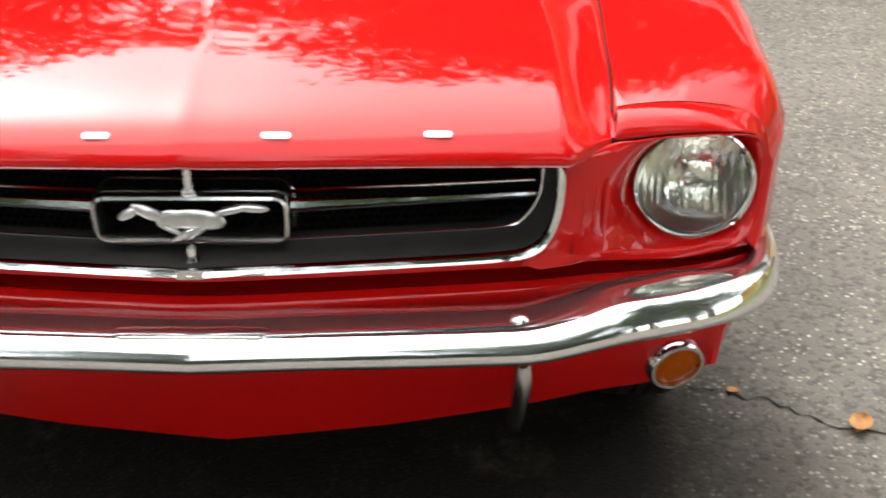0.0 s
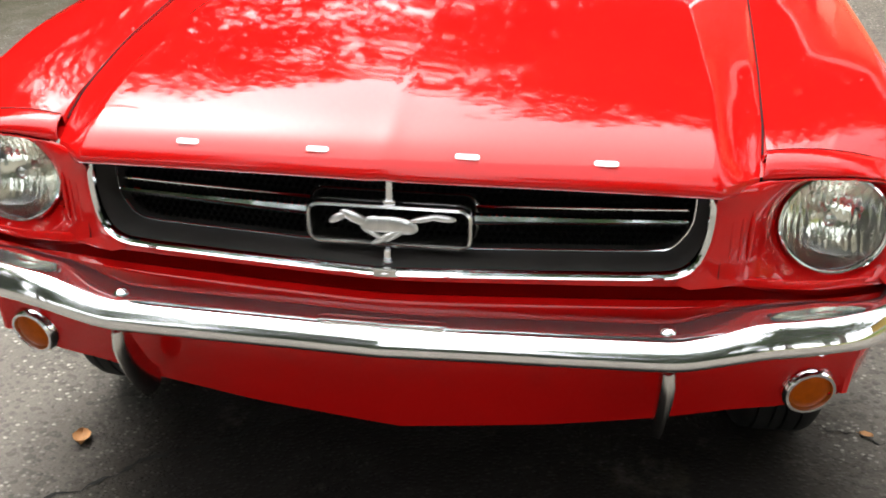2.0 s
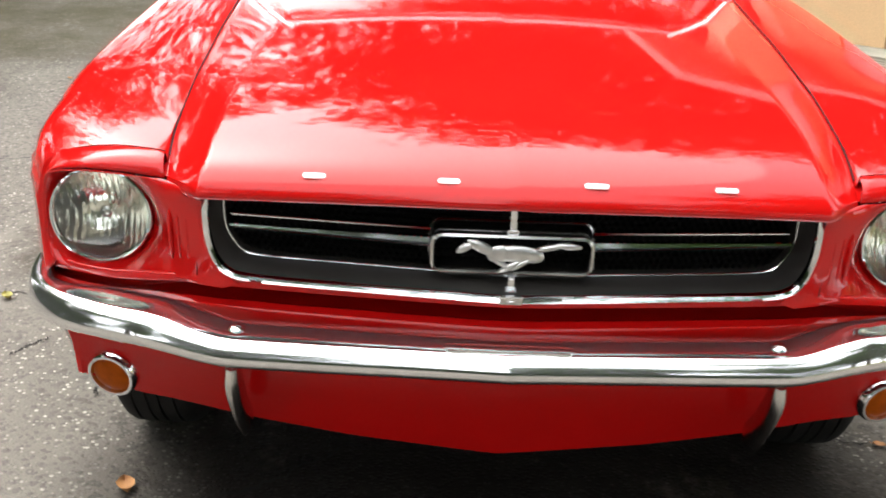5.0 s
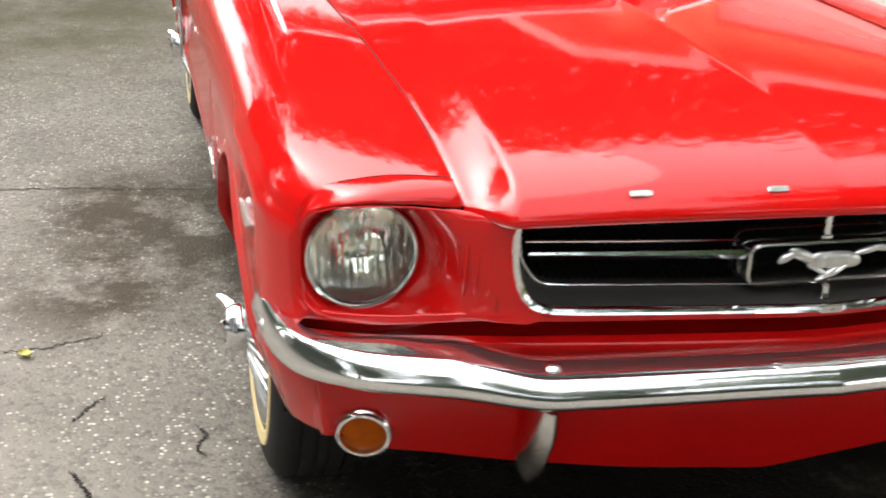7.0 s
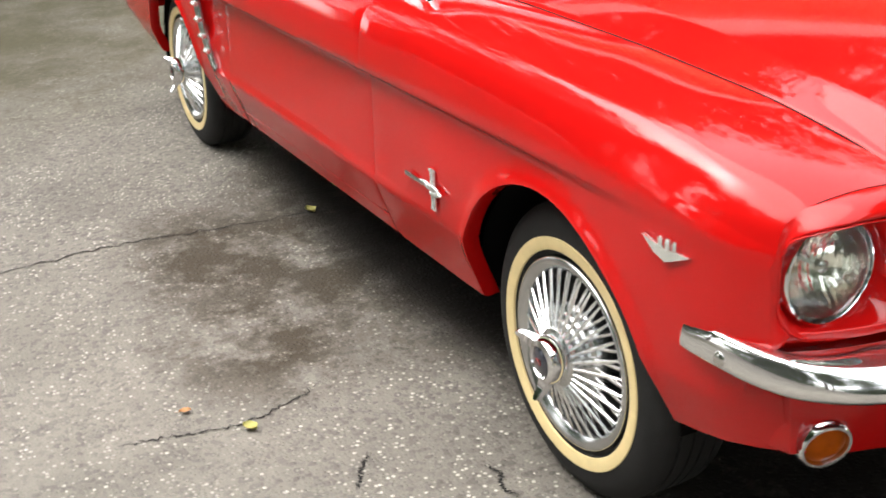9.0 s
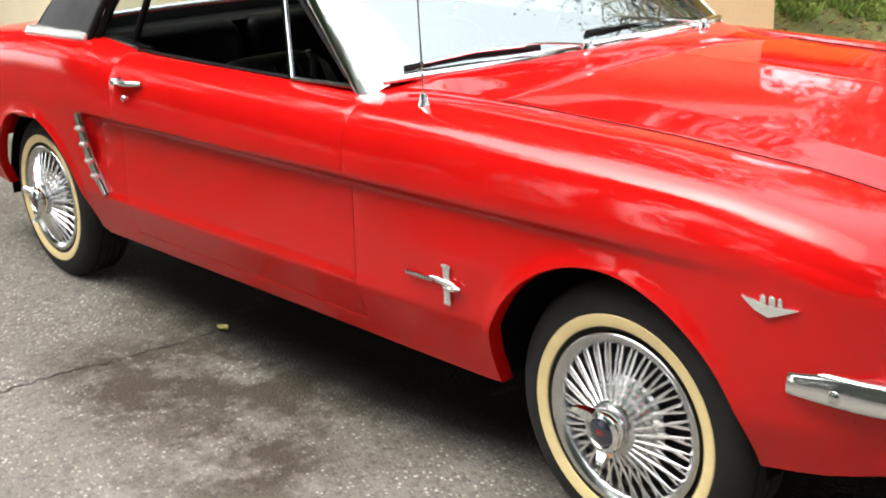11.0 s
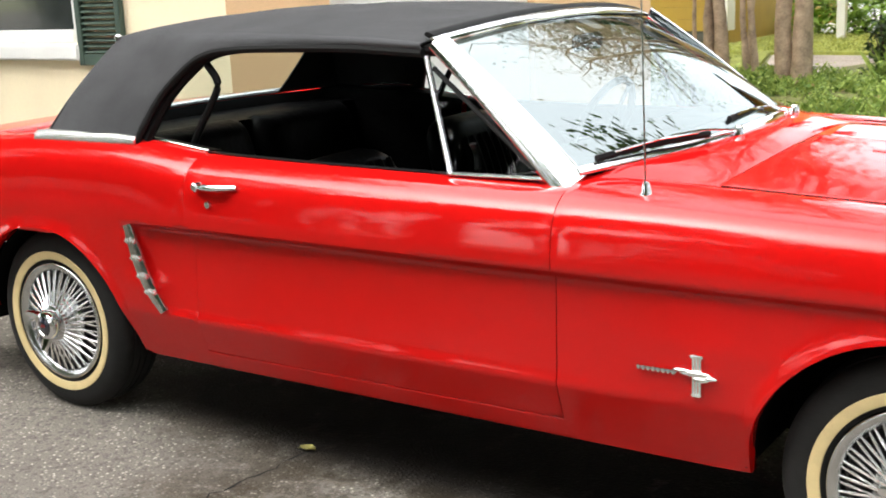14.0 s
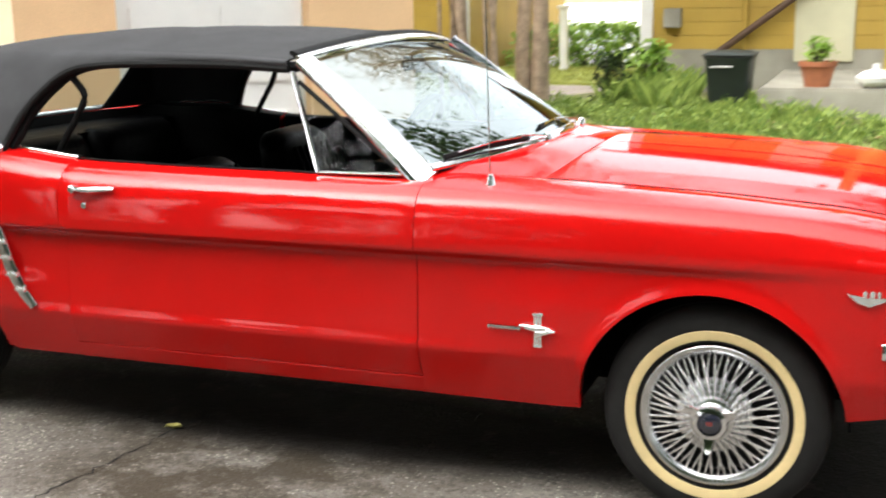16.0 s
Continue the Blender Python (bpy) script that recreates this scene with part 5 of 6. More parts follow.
def seat_shell(cx, cy, z0, z1, half_w, lean, thick, round_top):
    """An upholstered back: a rounded slab, fuller in the middle, its top corners well rounded."""
    bm = bmesh.new()
    loops = []
    for k in range(15):
        t = k / 14
        z = lerp(z0, z1, 1 - (1 - t) ** 1.4)
        w = half_w * (1 - round_top * max(0, (t - 0.45) / 0.55) ** 3.2) * (1 - 0.06 * (1 - t))
        d = thick * (1 if t < 0.8 else math.sqrt(max(1 - ((t - 0.8) / 0.2) ** 2, 0.02)))
        loop = []
        for q in range(28):
            a = 2 * math.pi * q / 28
            c, n = math.cos(a), math.sin(a)
            loop.append(bm.verts.new((cx - lean * (z - z0) + d * math.copysign(abs(c) ** 0.75, c) * (1 - 0.12 * abs(n) ** 4), cy + w * math.copysign(abs(n) ** 0.45, n), z)))
        loops.append(loop)
    for p, q in zip(loops, loops[1:]):
        for i in range(28):
            bm.faces.new((p[i], p[(i + 1) % 28], q[(i + 1) % 28], q[i]))
    bm.faces.new(loops[0][::-1]), bm.faces.new(loops[-1])
    return bm


for sgn in (-1, 1):
    seat = part("front_seat", cushion((-1.86, sgn * 0.37 - 0.25, 0.34), (-1.30, sgn * 0.37 + 0.25, 0.52), 0.06), VINYL, car, "black vinyl bucket seat with pleated back")
    part("seat_back", seat_shell(-1.72, sgn * 0.37, 0.40, 0.870 if sgn < 0 else 0.905, 0.245, 0.28, 0.075, 0.55), VINYL, seat, angle=70)
    for k in range(7):
        part("pleat", tube([(-1.655 - 0.28 * (z - 0.44), sgn * 0.37 - 0.14 + 0.0467 * k, z) for z in (0.54, 0.62, 0.70, 0.78, 0.84)], [0.012, 0.02, 0.02, 0.018, 0.008], 8), VINYL, seat)
    def lining(u, v):
        x = lerp(-2.06, -0.935, u)
        ys, zr = side_y(x, ridge_z(x)), ridge_z(x)
        y, z = ((0.69, 0.30), (0.70, 0.55), (ys - 0.095, 0.80), (ys - 0.085, zr - 0.004), (ys - 0.078, zr + 0.009), (ys - 0.045, zr + 0.0125))[int(v * 5 + 0.5)]
        return Vector((x, sgn * y, z))
    part("door_card", grid(lining, 10, 6), VINYL, car, "black vinyl door lining", solid=0.003)
    def rear_lining(u, v):
        x = lerp(-2.80, -2.062, u)
        ys, zr = side_y(x, ridge_z(x)), ridge_z(x)
        y, z = ((0.64, 0.30), (0.66, 0.6), (ys - 0.125, zr - 0.03), (ys - 0.108, zr + 0.008), (ys - 0.085, zr + 0.0135), (ys - 0.060 + 0.045 * smooth01((-2.32 - x) / 0.06), zr + 0.0150))[int(v * 5 + 0.5)]
        return Vector((x, sgn * y, z))
    part("rear_side_lining", grid(rear_lining, 10, 6), VINYL, car, solid=0.003)
    part("window_winder", tube([(-1.62, sgn * 0.70, 0.80), (-1.62, sgn * 0.68, 0.80), (-1.57, sgn * 0.672, 0.785)], 0.007, 6), CHROME, car)
part("rear_seat", cushion((-2.62, -0.60, 0.32), (-2.12, 0.60, 0.55), 0.07), VINYL, car, "black vinyl rear bench")
for sgn in (-1, 1):
    part("rear_seat_back", seat_shell(-2.50, sgn * 0.305, 0.44, 0.915, 0.30, 0.24, 0.09, 0.18), VINYL, car, angle=70)
dash = part("dashboard", cushion((-1.10, -0.70, 0.70), (-0.80, 0.70, 0.93), 0.05), VINYL, car, "black padded dashboard")
part("dash_top", grid(lambda u, v: glass_base(lerp(-0.69, 0.69, v)) + Vector((-0.26 * u - 0.012, 0, -0.012 - 0.03 * u * u)), 6, 21), VINYL, dash)
wheel_m = Matrix.Translation((-1.30, 0.36, 0.86)) @ pose(0, 0, 0, 0, -66, 0)
steer = part("steering_wheel", grid(lambda u, v: wheel_m @ Vector(((0.195 + 0.013 * math.cos(2 * math.pi * v)) * math.cos(2 * math.pi * u), (0.195 + 0.013 * math.cos(2 * math.pi * v)) * math.sin(2 * math.pi * u), 0.013 * math.sin(2 * math.pi * v))), 40, 10, close_u=True, close_v=True), BLACK, car, "thin-rimmed black steering wheel")
bm = bmesh.new()
for k in range(3):
    a = 2 * math.pi * k / 3 + 0.5
    add_tube(bm, [wheel_m @ Vector((0, 0, -0.03)), wheel_m @ Vector((0.19 * math.cos(a), 0.19 * math.sin(a), 0))], 0.007, 6)
add_tube(bm, [wheel_m @ Vector((0, 0, -0.02)), wheel_m @ Vector((0, 0, -0.28))], 0.025, 10)
part("steering_column", bm, WORN_CHROME, steer)

# ---------------------------------------------------------------- rear deck, floor, underside
part("rear_shelf", grid(lambda u, v: Vector((lerp(-2.60, -2.98, u), lerp(-0.70, 0.70, v), 0.905)), 3, 9), VINYL, car)
part("deck_moulding", tube([Vector((-2.772 - 0.16 * (1 - q * q), 0.786 * q, 0.958)) for q in [lerp(-0.97, 0.97, k / 24) for k in range(25)]], 0.009, 8), BADGE, top, "chrome moulding round the rear deck")
part("tacking_strip", grid(lambda u, v: Vector((-2.752 - 0.16 * (1 - lerp(-1, 1, v) ** 2), 0.776 * lerp(-1, 1, v), lerp(0.88, 0.946, u))), 3, 25), SEAL, top, solid=0.003)


def trunk(u, v):
    s, x = lerp(-1, 1, v), lerp(-2.96, -3.70, u)
    w = side_y(x, ridge_z(x)) - 0.095
    return Vector((x, w * s, ridge_z(x) + 0.010 + 0.012 * (1 - s * s)))


part("trunk_lid", grid(trunk, 16, 21), PAINT, car, solid=0.004)
part("tail_panel", grid(lambda u, v: Vector((X_TAIL + 0.02, lerp(-1, 1, v) * (side_y(X_TAIL + 0.03, lerp(0.40, 0.855, u)) - 0.01), lerp(0.40, 0.862, u))), 8, 15), PAINT, car, solid=0.004)
bm = bmesh.new()
add_box(bm, (-2.36, -0.74, 0.235), (-0.42, 0.74, 0.29), 0.02)
add_box(bm, (-3.65, -0.55, 0.30), (-2.2, 0.55, 0.42), 0.02)
add_box(bm, (-0.6, -0.48, 0.24), (0.62, 0.48, 0.46), 0.03)
part("floor_pan", bm, UNDER, car)
bm = bmesh.new()
add_box(bm, (-0.86, -0.78, 0.28), (-0.82, 0.78, 0.86), 0.0)
part("firewall", bm, UNDER, car)
part("seat_bulkhead", box((-2.70, -0.66, 0.30), (-2.67, 0.66, 0.90)), UNDER, car)
part("radiator_support", box((0.42, -0.68, 0.40), (0.45, 0.68, 0.72)), UNDER, car)
for cx in (AXLE_F, AXLE_R):
    part("axle", tube([(cx, -0.66, 0.312), (cx, 0.66, 0.312)], 0.045, 10), UNDER, car)

# the lamps and bumper ends stand a little wider than the seams
for ob in car.children_recursive:
    if ob.type == 'MESH' and ob.name.split(".")[0] in ("front_fender", "cap_seam", "fender_cap", "headlight_surround", "headlight", "headlight_ring", "lens", "nose_pan", "lower_valance", "front_bumper", "turn_signal", "bezel"):
        for v in ob.data.vertices:
            v.co.y += math.copysign(0.005, v.co.y) * smooth01((v.co.x - 0.35) / 0.25) * smooth01((abs(v.co.y) - 0.52) / 0.14)



# ---------------------------------------------------------------- ground
structure("ground", grid(lambda u, v: Vector((lerp(-400, 400, u), lerp(-400, 400, v), -0.16)), 9, 9), SOIL, "bare earth and rough grass to the horizon", "ground")


def sheet(name, outline, z, material, label, category):
    bm = bmesh.new()
    f = bm.faces.new([bm.verts.new((x, y, z)) for x, y in outline])
    r = bmesh.ops.extrude_face_region(bm, geom=[f])
    bmesh.ops.translate(bm, verts=[v for v in r["geom"] if isinstance(v, bmesh.types.BMVert)], vec=(0, 0, -0.3))
    return structure(name, bm, material, label, category)


PAVE_X = [-60, -6, 0, 6, 60]
structure("pavement", grid(lambda u, v: Vector((PAVE_X[int(u * 4 + 0.5)], lerp(-60, 4.47, v), ground_at(PAVE_X[int(u * 4 + 0.5)]))), 5, 3), ASPHALT, "old grey asphalt drive with oil stains, cracks and shade painted under the car", "pavement")
sheet("gravel_drive", [(-3.2, 7.35), (-2.6, 6.95), (-1.7, 6.7), (-1.7, 8.6), (-2.2, 9.2), (-3.2, 9.3), (-3.75, 9.3)], 0.368, GRAVEL, "pale gravel drive beyond the trees", "road")
sheet("far_lawn", [(-30, 7.6), (-3.25, 7.35), (-3.8, 9.35), (-3.2, 9.35), (-2.15, 9.25), (-2.15, 12), (-30, 13)], 0.395, LAWN, "bright yellow-green lawn", "lawn")


sheet("far_yard", [(-80, 13.05), (-2.1, 12.05), (60, 12), (60, 80), (-80, 80)], 0.39, PALE, "pale yard beyond the hedge, its bright sunlight painted into the colour", "pavement")


def bank(x, y):
    """Height of the grassy bank beyond the drive."""
    return 0.36 * smooth01((y - 4.5) / 2.0) + 0.03 * noise.noise((x * 0.7, y * 0.7, 3))


structure("verge", grid(lambda u, v: Vector((lerp(-9, 14, u), lerp(4.3, 9.6, v), bank(lerp(-9, 14, u), lerp(4.3, 9.6, v)) - (0.06 if v == 0 else 0))), 60, 24), SOIL, "low bank of earth and weeds beside the drive", "ground", smooth=True)


def crack(pts, w, seed):
    """A ragged crack sunk in the asphalt, drawn as a thin dark strip."""
    rnd = random.Random(seed)
    line = spline([(x, y, 0) for x, y in pts], 60)
    wander = min(0.016, 0.004 + 0.010 * (line[-1] - line[0]).length)
    bm = bmesh.new()
    prev = None
    for k, p in enumerate(line):
        t = (line[min(k + 1, 59)] - line[max(k - 1, 0)]).normalized()
        s = Vector((-t.y, t.x, 0))
        p = p + s * rnd.uniform(-1, 1) * wander
        ww = w * rnd.uniform(0.2, 1.3) * (1 if 4 < k < 55 else 0.3)
        row = (bm.verts.new(p + s * ww + Vector((0, 0, ground_at(p.x) + 0.0025))), bm.verts.new(p - s * ww + Vector((0, 0, ground_at(p.x) + 0.0025))))
        if prev:
            bm.faces.new((prev[0], row[0], row[1], prev[1]))
        prev = row
    tagged(new("asphalt_crack", finish("asphalt_crack", bm, CRACK, smooth=False)), "ragged dark crack in the asphalt", "crack", kind="structure")


crack([(-1.70, -3.0), (-1.78, -2.2), (-1.84, -1.6), (-1.86, -1.3), (-1.81, -1.0), (-1.76, -0.6), (-1.6, 0.3)], 0.0040, 1)
crack([(0.75, -0.85), (0.58, -0.69), (0.45, -0.575), (0.36, -0.45), (0.243, -0.336), (0.163, -0.247), (0.05, -0.05)], 0.0058, 2)
crack([(0.02, 0.4), (0.05, 0.62), (0.092, 0.76), (0.113, 0.90), (0.164, 1.0), (0.25, 1.15), (0.30, 1.5)], 0.0032, 6)
crack([(-0.18, -1.21), (-0.215, -1.185), (-0.255, -1.165), (-0.30, -1.127)], 0.0045, 7)
crack([(-0.12, -0.925), (-0.075, -0.915), (-0.03, -0.935), (0.02, -0.925)], 0.0045, 8)
crack([(0.02, -1.20), (0.07, -1.18), (0.13, -1.16), (0.17, -1.17)], 0.005, 9)
crack([(-0.62, -1.62), (-0.60, -1.50), (-0.57, -1.36), (-0.60, -1.22), (-0.66, -1.10)], 0.0035, 10)


def fallen_leaf(x, y, size, turn, material, label, seed):
    rnd = random.Random(seed)
    bm = bmesh.new()
    n = 9
    rows = []
    for k in range(n):
        t = k / (n - 1)
        w = size * 0.33 * math.sin(math.pi * t) ** 0.7 * rnd.uniform(0.85, 1.15)
        rows.append([bm.verts.new((size * (t - 0.5), s * w, 0.006 + size * (0.16 * abs(s) ** 2 + 0.10 * (t - 0.5) ** 2 + rnd.uniform(0, 0.03)))) for s in (-1, -0.5, 0, 0.5, 1)])
    for a, b in zip(rows, rows[1:]):
        for i in range(4):
            bm.faces.new((a[i], b[i], b[i + 1], a[i + 1]))
    add_tube(bm, [(-size * 0.5, 0, 0.006), (-size * 0.72, 0.01, 0.004)], size * 0.012, 4)
    ob = new("fallen_leaf", finish("fallen_leaf", bm, material))
    ob.matrix_world = pose(x, y, ground_at(x), 0, 0, turn)
    tagged(ob, label, "leaf", "leaves on the asphalt")


TAN, GOLD = "dry tan curled leaf on the asphalt", "small yellow leaf on the asphalt"
for k, (x, y, s, a, m) in enumerate(((0.407, -0.756, 0.058, 20, 0), (0.126, 0.933, 0.030, 70, 0), (0.250, 1.160, 0.07, 150, 0), (-0.537, -1.327, 0.045, 30, 1), (-0.69, -1.441, 0.030, 80, 0), (-1.79, -0.696, 0.055, 10, 1),
                                     (-2.1, 1.5, 0.05, 40, 0), (-1.5, 1.4, 0.05, 100, 0), (-3.0, 1.3, 0.06, 10, 0), (-0.9, 1.6, 0.05, 60, 0), (-2.6, -1.7, 0.04, 10, 0), (-3.1, -1.9, 0.03, 50, 0), (-1.1, -1.9, 0.03, 15, 1), (-2.0, -2.2, 0.03, 75, 0))):
    fallen_leaf(x, y, s, a, YELLEAF if m else DRYLEAF, GOLD if m else TAN, k)

# ---------------------------------------------------------------- the peach building
PIER, CORNER = Vector((-4.45, 1.86, 0)), Vector((-2.80, 4.10, 0))


def wall_run(name, p, q, h, material, holes, label, thick=0.22, z0=-0.1):
    """A wall from p to q with its outer face on the line and openings (a, b, low, high) through it."""
    d = q - p
    length = d.length
    d.normalize()
    n = Vector((d.y, -d.x, 0))
    cuts_s = sorted({0, length, *(v for a, b, *_ in holes for v in (a, b))})
    cuts_z = sorted({z0, h, *(v for *_, a, b in holes for v in (a, b))})
    bm = bmesh.new()
    for a, b in zip(cuts_s, cuts_s[1:]):
        for lo, hi in zip(cuts_z, cuts_z[1:]):
            if any(ha - 1e-6 <= a and b <= hb + 1e-6 and hl - 1e-6 <= lo and hi <= hh + 1e-6 for ha, hb, hl, hh in holes):
                continue
            c = [p + d * s - n * t for s, t in ((a, 0), (b, 0), (b, thick), (a, thick))]
            lo_v, hi_v = [bm.verts.new((v.x, v.y, lo)) for v in c], [bm.verts.new((v.x, v.y, hi)) for v in c]
            for i in range(4):
                bm.faces.new((lo_v[i], lo_v[(i + 1) % 4], hi_v[(i + 1) % 4], hi_v[i]))
            bm.faces.new(lo_v[::-1]), bm.faces.new(hi_v)
    bmesh.ops.remove_doubles(bm, verts=bm.verts, dist=0.0005)
    doubles = [f for f in bm.faces if sum(1 for e in f.edges for g in e.link_faces if g is not f and set(g.verts) == set(f.verts))]
    bmesh.ops.delete(bm, geom=list(set(doubles)), context='FACES')
    return structure(name, bm, material, label, "wall")


WALL_H = 2.75
wall_run("wall_south", Vector((-16, PIER.y, 0)), PIER, WALL_H, CREAMWALL, [(9.02, 10.24, 1.06, 2.4)], "bright cream stucco house wall")
wall_run("wall_east", PIER, CORNER, WALL_H, STUCCO, [(0.62, 1.95, -0.1, 2.15)], "peach stucco house wall with white door")
wall_run("wall_north", CORNER, CORNER + Vector((-6, 4.4, 0)), WALL_H, STUCCO, [], "peach stucco house wall")
bm = bmesh.new()
poly = [(-16.3, 1.5), (-4.3, 1.5), (-2.35, 4.1), (-8.6, 8.8), (-16.3, 8.8)]
lo, hi = [bm.verts.new((x, y, WALL_H)) for x, y in poly], [bm.verts.new((x, y, WALL_H + 0.18)) for x, y in poly]
bm.faces.new(lo[::-1]), bm.faces.new(hi)
for i in range(5):
    bm.faces.new((lo[i], lo[(i + 1) % 5], hi[(i + 1) % 5], hi[i]))
structure("roof", bm, WHITE, "flat roof slab of the peach house", "roof")
# window with sill, glass bars and shutters
win = thing("window_1", "white-framed window with concrete sill", "window")
win["kind"] = "structure"
wx0, wx1, wz0, wz1 = -16 + 9.02, -16 + 10.24, 1.06, 2.4
bm = bmesh.new()
for lo, hi in (((wx0, 1.88, wz0), (wx0 + 0.07, 1.98, wz1)), ((wx1 - 0.07, 1.88, wz0), (wx1, 1.98, wz1)), ((wx0 + 0.07, 1.88, wz1 - 0.07), (wx1 - 0.07, 1.98, wz1)), ((wx0 + 0.07, 1.88, wz0), (wx1 - 0.07, 1.98, wz0 + 0.08)), ((wx0 + 0.07, 1.89, 1.70), (wx1 - 0.07, 1.95, 1.75))):
    add_box(bm, lo, hi, 0.006)
part("window_frame", bm, WHITE, win)
part("pane", box((wx0 + 0.07, 1.93, wz0 + 0.08), (wx1 - 0.07, 1.938, 1.70)), PANE, win)
part("pane", box((wx0 + 0.07, 1.93, 1.75), (wx1 - 0.07, 1.938, wz1 - 0.07)), PANE, win)
part("window_sill", box((wx0 - 0.04, 1.80, 0.95), (wx1 + 0.04, 1.96, 1.055), 0.012), WHITE, win)
for x in (wx1 + 0.03, wx0 - 0.45):
    sh = thing("shutter", "dark green louvred wooden shutter beside the window", "shutter", "window shutters", (x, PIER.y - 0.045, 0.92))
    bm = bmesh.new()
    for lo, hi in (((0, 0, 0), (0.05, 0.04, 1.5)), ((0.37, 0, 0), (0.42, 0.04, 1.5)), ((0.05, 0, 0), (0.37, 0.04, 0.07)), ((0.05, 0, 1.43), (0.37, 0.04, 1.5)), ((0.05, 0, 0.72), (0.37, 0.04, 0.78))):
        add_box(bm, lo, hi, 0.004)
    part("shutter_frame", bm, SHUTTER, sh)
    for k in range(38):
        z = 0.085 + k * 0.036
        if 0.69 < z < 0.80:
            continue
        bm = bmesh.new()
        add_box(bm, (0.05, -0.014, -0.003), (0.37, 0.022, 0.003))
        bm.transform(Matrix.Translation((0, 0.018, z)) @ pose(0, 0, 0, 35, 0, 0))
        part("louvre", bm, SHUTTER, sh, smooth=False)
# white door in the slanted wall, over a low concrete footing
dd = (CORNER - PIER).normalized()
dn = Vector((dd.y, -dd.x, 0))
bm = box((0.06, -0.30, -0.10), (2.74, -0.003, 0.125), 0.015)
bm.transform(Matrix.Translation(PIER) @ Matrix.Rotation(math.atan2(dd.y, dd.x), 4, 'Z'))
structure("footing", bm, CONCRETE, "low weathered concrete footing along the house wall", "footing")
door_m = Matrix.Translation(PIER + dd * 0.62 - dn * 0.10) @ Matrix.Rotation(math.atan2(dd.y, dd.x), 4, 'Z')
door = thing("door_1", "broad white panelled door in the peach wall", "door")
door["kind"] = "structure"
door.matrix_world = door_m
bm = box((0.0, 0, -0.05), (1.33, 0.05, 2.15), 0.004)
part("door_leaf", bm, WHITE, door)
for k in range(2):
    for z in (0.15, 0.85, 1.5):
        part("door_panel", box((0.10 + 0.62 * k, -0.018, z), (0.61 + 0.62 * k, 0.002, z + 0.52), 0.012), WHITE, door)
part("door_knob", lathe([(0.02, 0), (0.03, 0.03), (0.02, 0.05), (0, 0.055)], 16, Matrix.Translation((0.60, 0, 1.0)) @ pose(0, 0, 0, 90, 0, 0)), WORN_CHROME, door)
part("step", box((-0.1, -0.42, -0.08), (1.43, -0.02, 0.10), 0.01), CONCRETE, door)

# ---------------------------------------------------------------- the yellow house
HY = 8.7
house = thing("yellow_house", "yellow sided house with concrete porch slab", "house")
for k in range(17):
    z = 0.80 + 0.14 * k
    part("siding_board", box((-1.95, HY - 0.018, z), (2.2, HY + 0.2, z + 0.138), 0.004), YELLOW, house, smooth=False)
part("foundation", box((-2.0, HY - 0.03, -0.3), (2.25, HY + 0.22, 0.80), 0.01), CONCRETE, house)
part("corner_board", box((-2.08, HY - 0.05, 0.80), (-1.95, HY + 0.22, 3.18), 0.006), WHITE, house)
part("roof", sweep((-2.3, 2.6), lambda x: [Vector((x, HY - 0.4, 3.12)), Vector((x, HY + 3.2, 4.1)), Vector((x, HY + 7, 3.12))]), ARGENT, house, solid=0.15)
part("side_wall", box((-1.95, HY + 0.2, -0.3), (-1.75, HY + 6.5, 3.18)), YELLOW, house)
part("porch_slab", box((-0.62, 6.35, -0.3), (2.2, HY - 0.03, 0.60), 0.02), CONCRETE, house, "weathered concrete porch slab")
part("front_door", box((-0.52, HY - 0.06, 0.68), (0.05, HY - 0.02, 2.9), 0.006), DOORPAINT, house, "pale front door")
part("porch_post", box((0.36, 6.5, 0.60), (0.50, 6.64, 3.1), 0.01), YELLOW, house)
part("stair_rail", tube([(-1.25, HY - 0.12, 0.78), (0.4, HY - 0.12, 2.0)], 0.035, 8), DARKWOOD, house, "dark diagonal handrail")
part("downpipe", tube([(-1.0, HY - 0.06, 0.8), (-1.0, HY - 0.06, 3.1)], 0.03, 8), YELLOW, house)
part("meter_box", box((-1.83, HY - 0.12, 1.02), (-1.65, HY - 0.02, 1.22), 0.01), CONCRETE, house)
# second yellow house behind the trees
cottage = thing("yellow_house", "yellow sided house on a dark foundation behind the trees", "house")
for k in range(18):
    z = 0.56 + 0.14 * k
    part("siding_board", box((-14, 10.28, z), (-4.75, 10.5, z + 0.138), 0.004), YELLOW, cottage, smooth=False)
part("foundation", box((-14, 10.3, -0.2), (-4.72, 10.52, 0.555), 0.01), DARKSTONE, cottage)
part("corner_board", box((-4.75, 10.26, 0.56), (-4.62, 10.52, 3.1), 0.006), WHITE, cottage)
part("side_wall", box((-4.9, 10.52, 0.3), (-4.7, 15.5, 3.1)), YELLOW, cottage)
part("roof", sweep((-14.4, -4.4), lambda x: [Vector((x, 9.9, 3.05)), Vector((x, 13.0, 4.4)), Vector((x, 16.0, 3.05))]), ARGENT, cottage, solid=0.12)
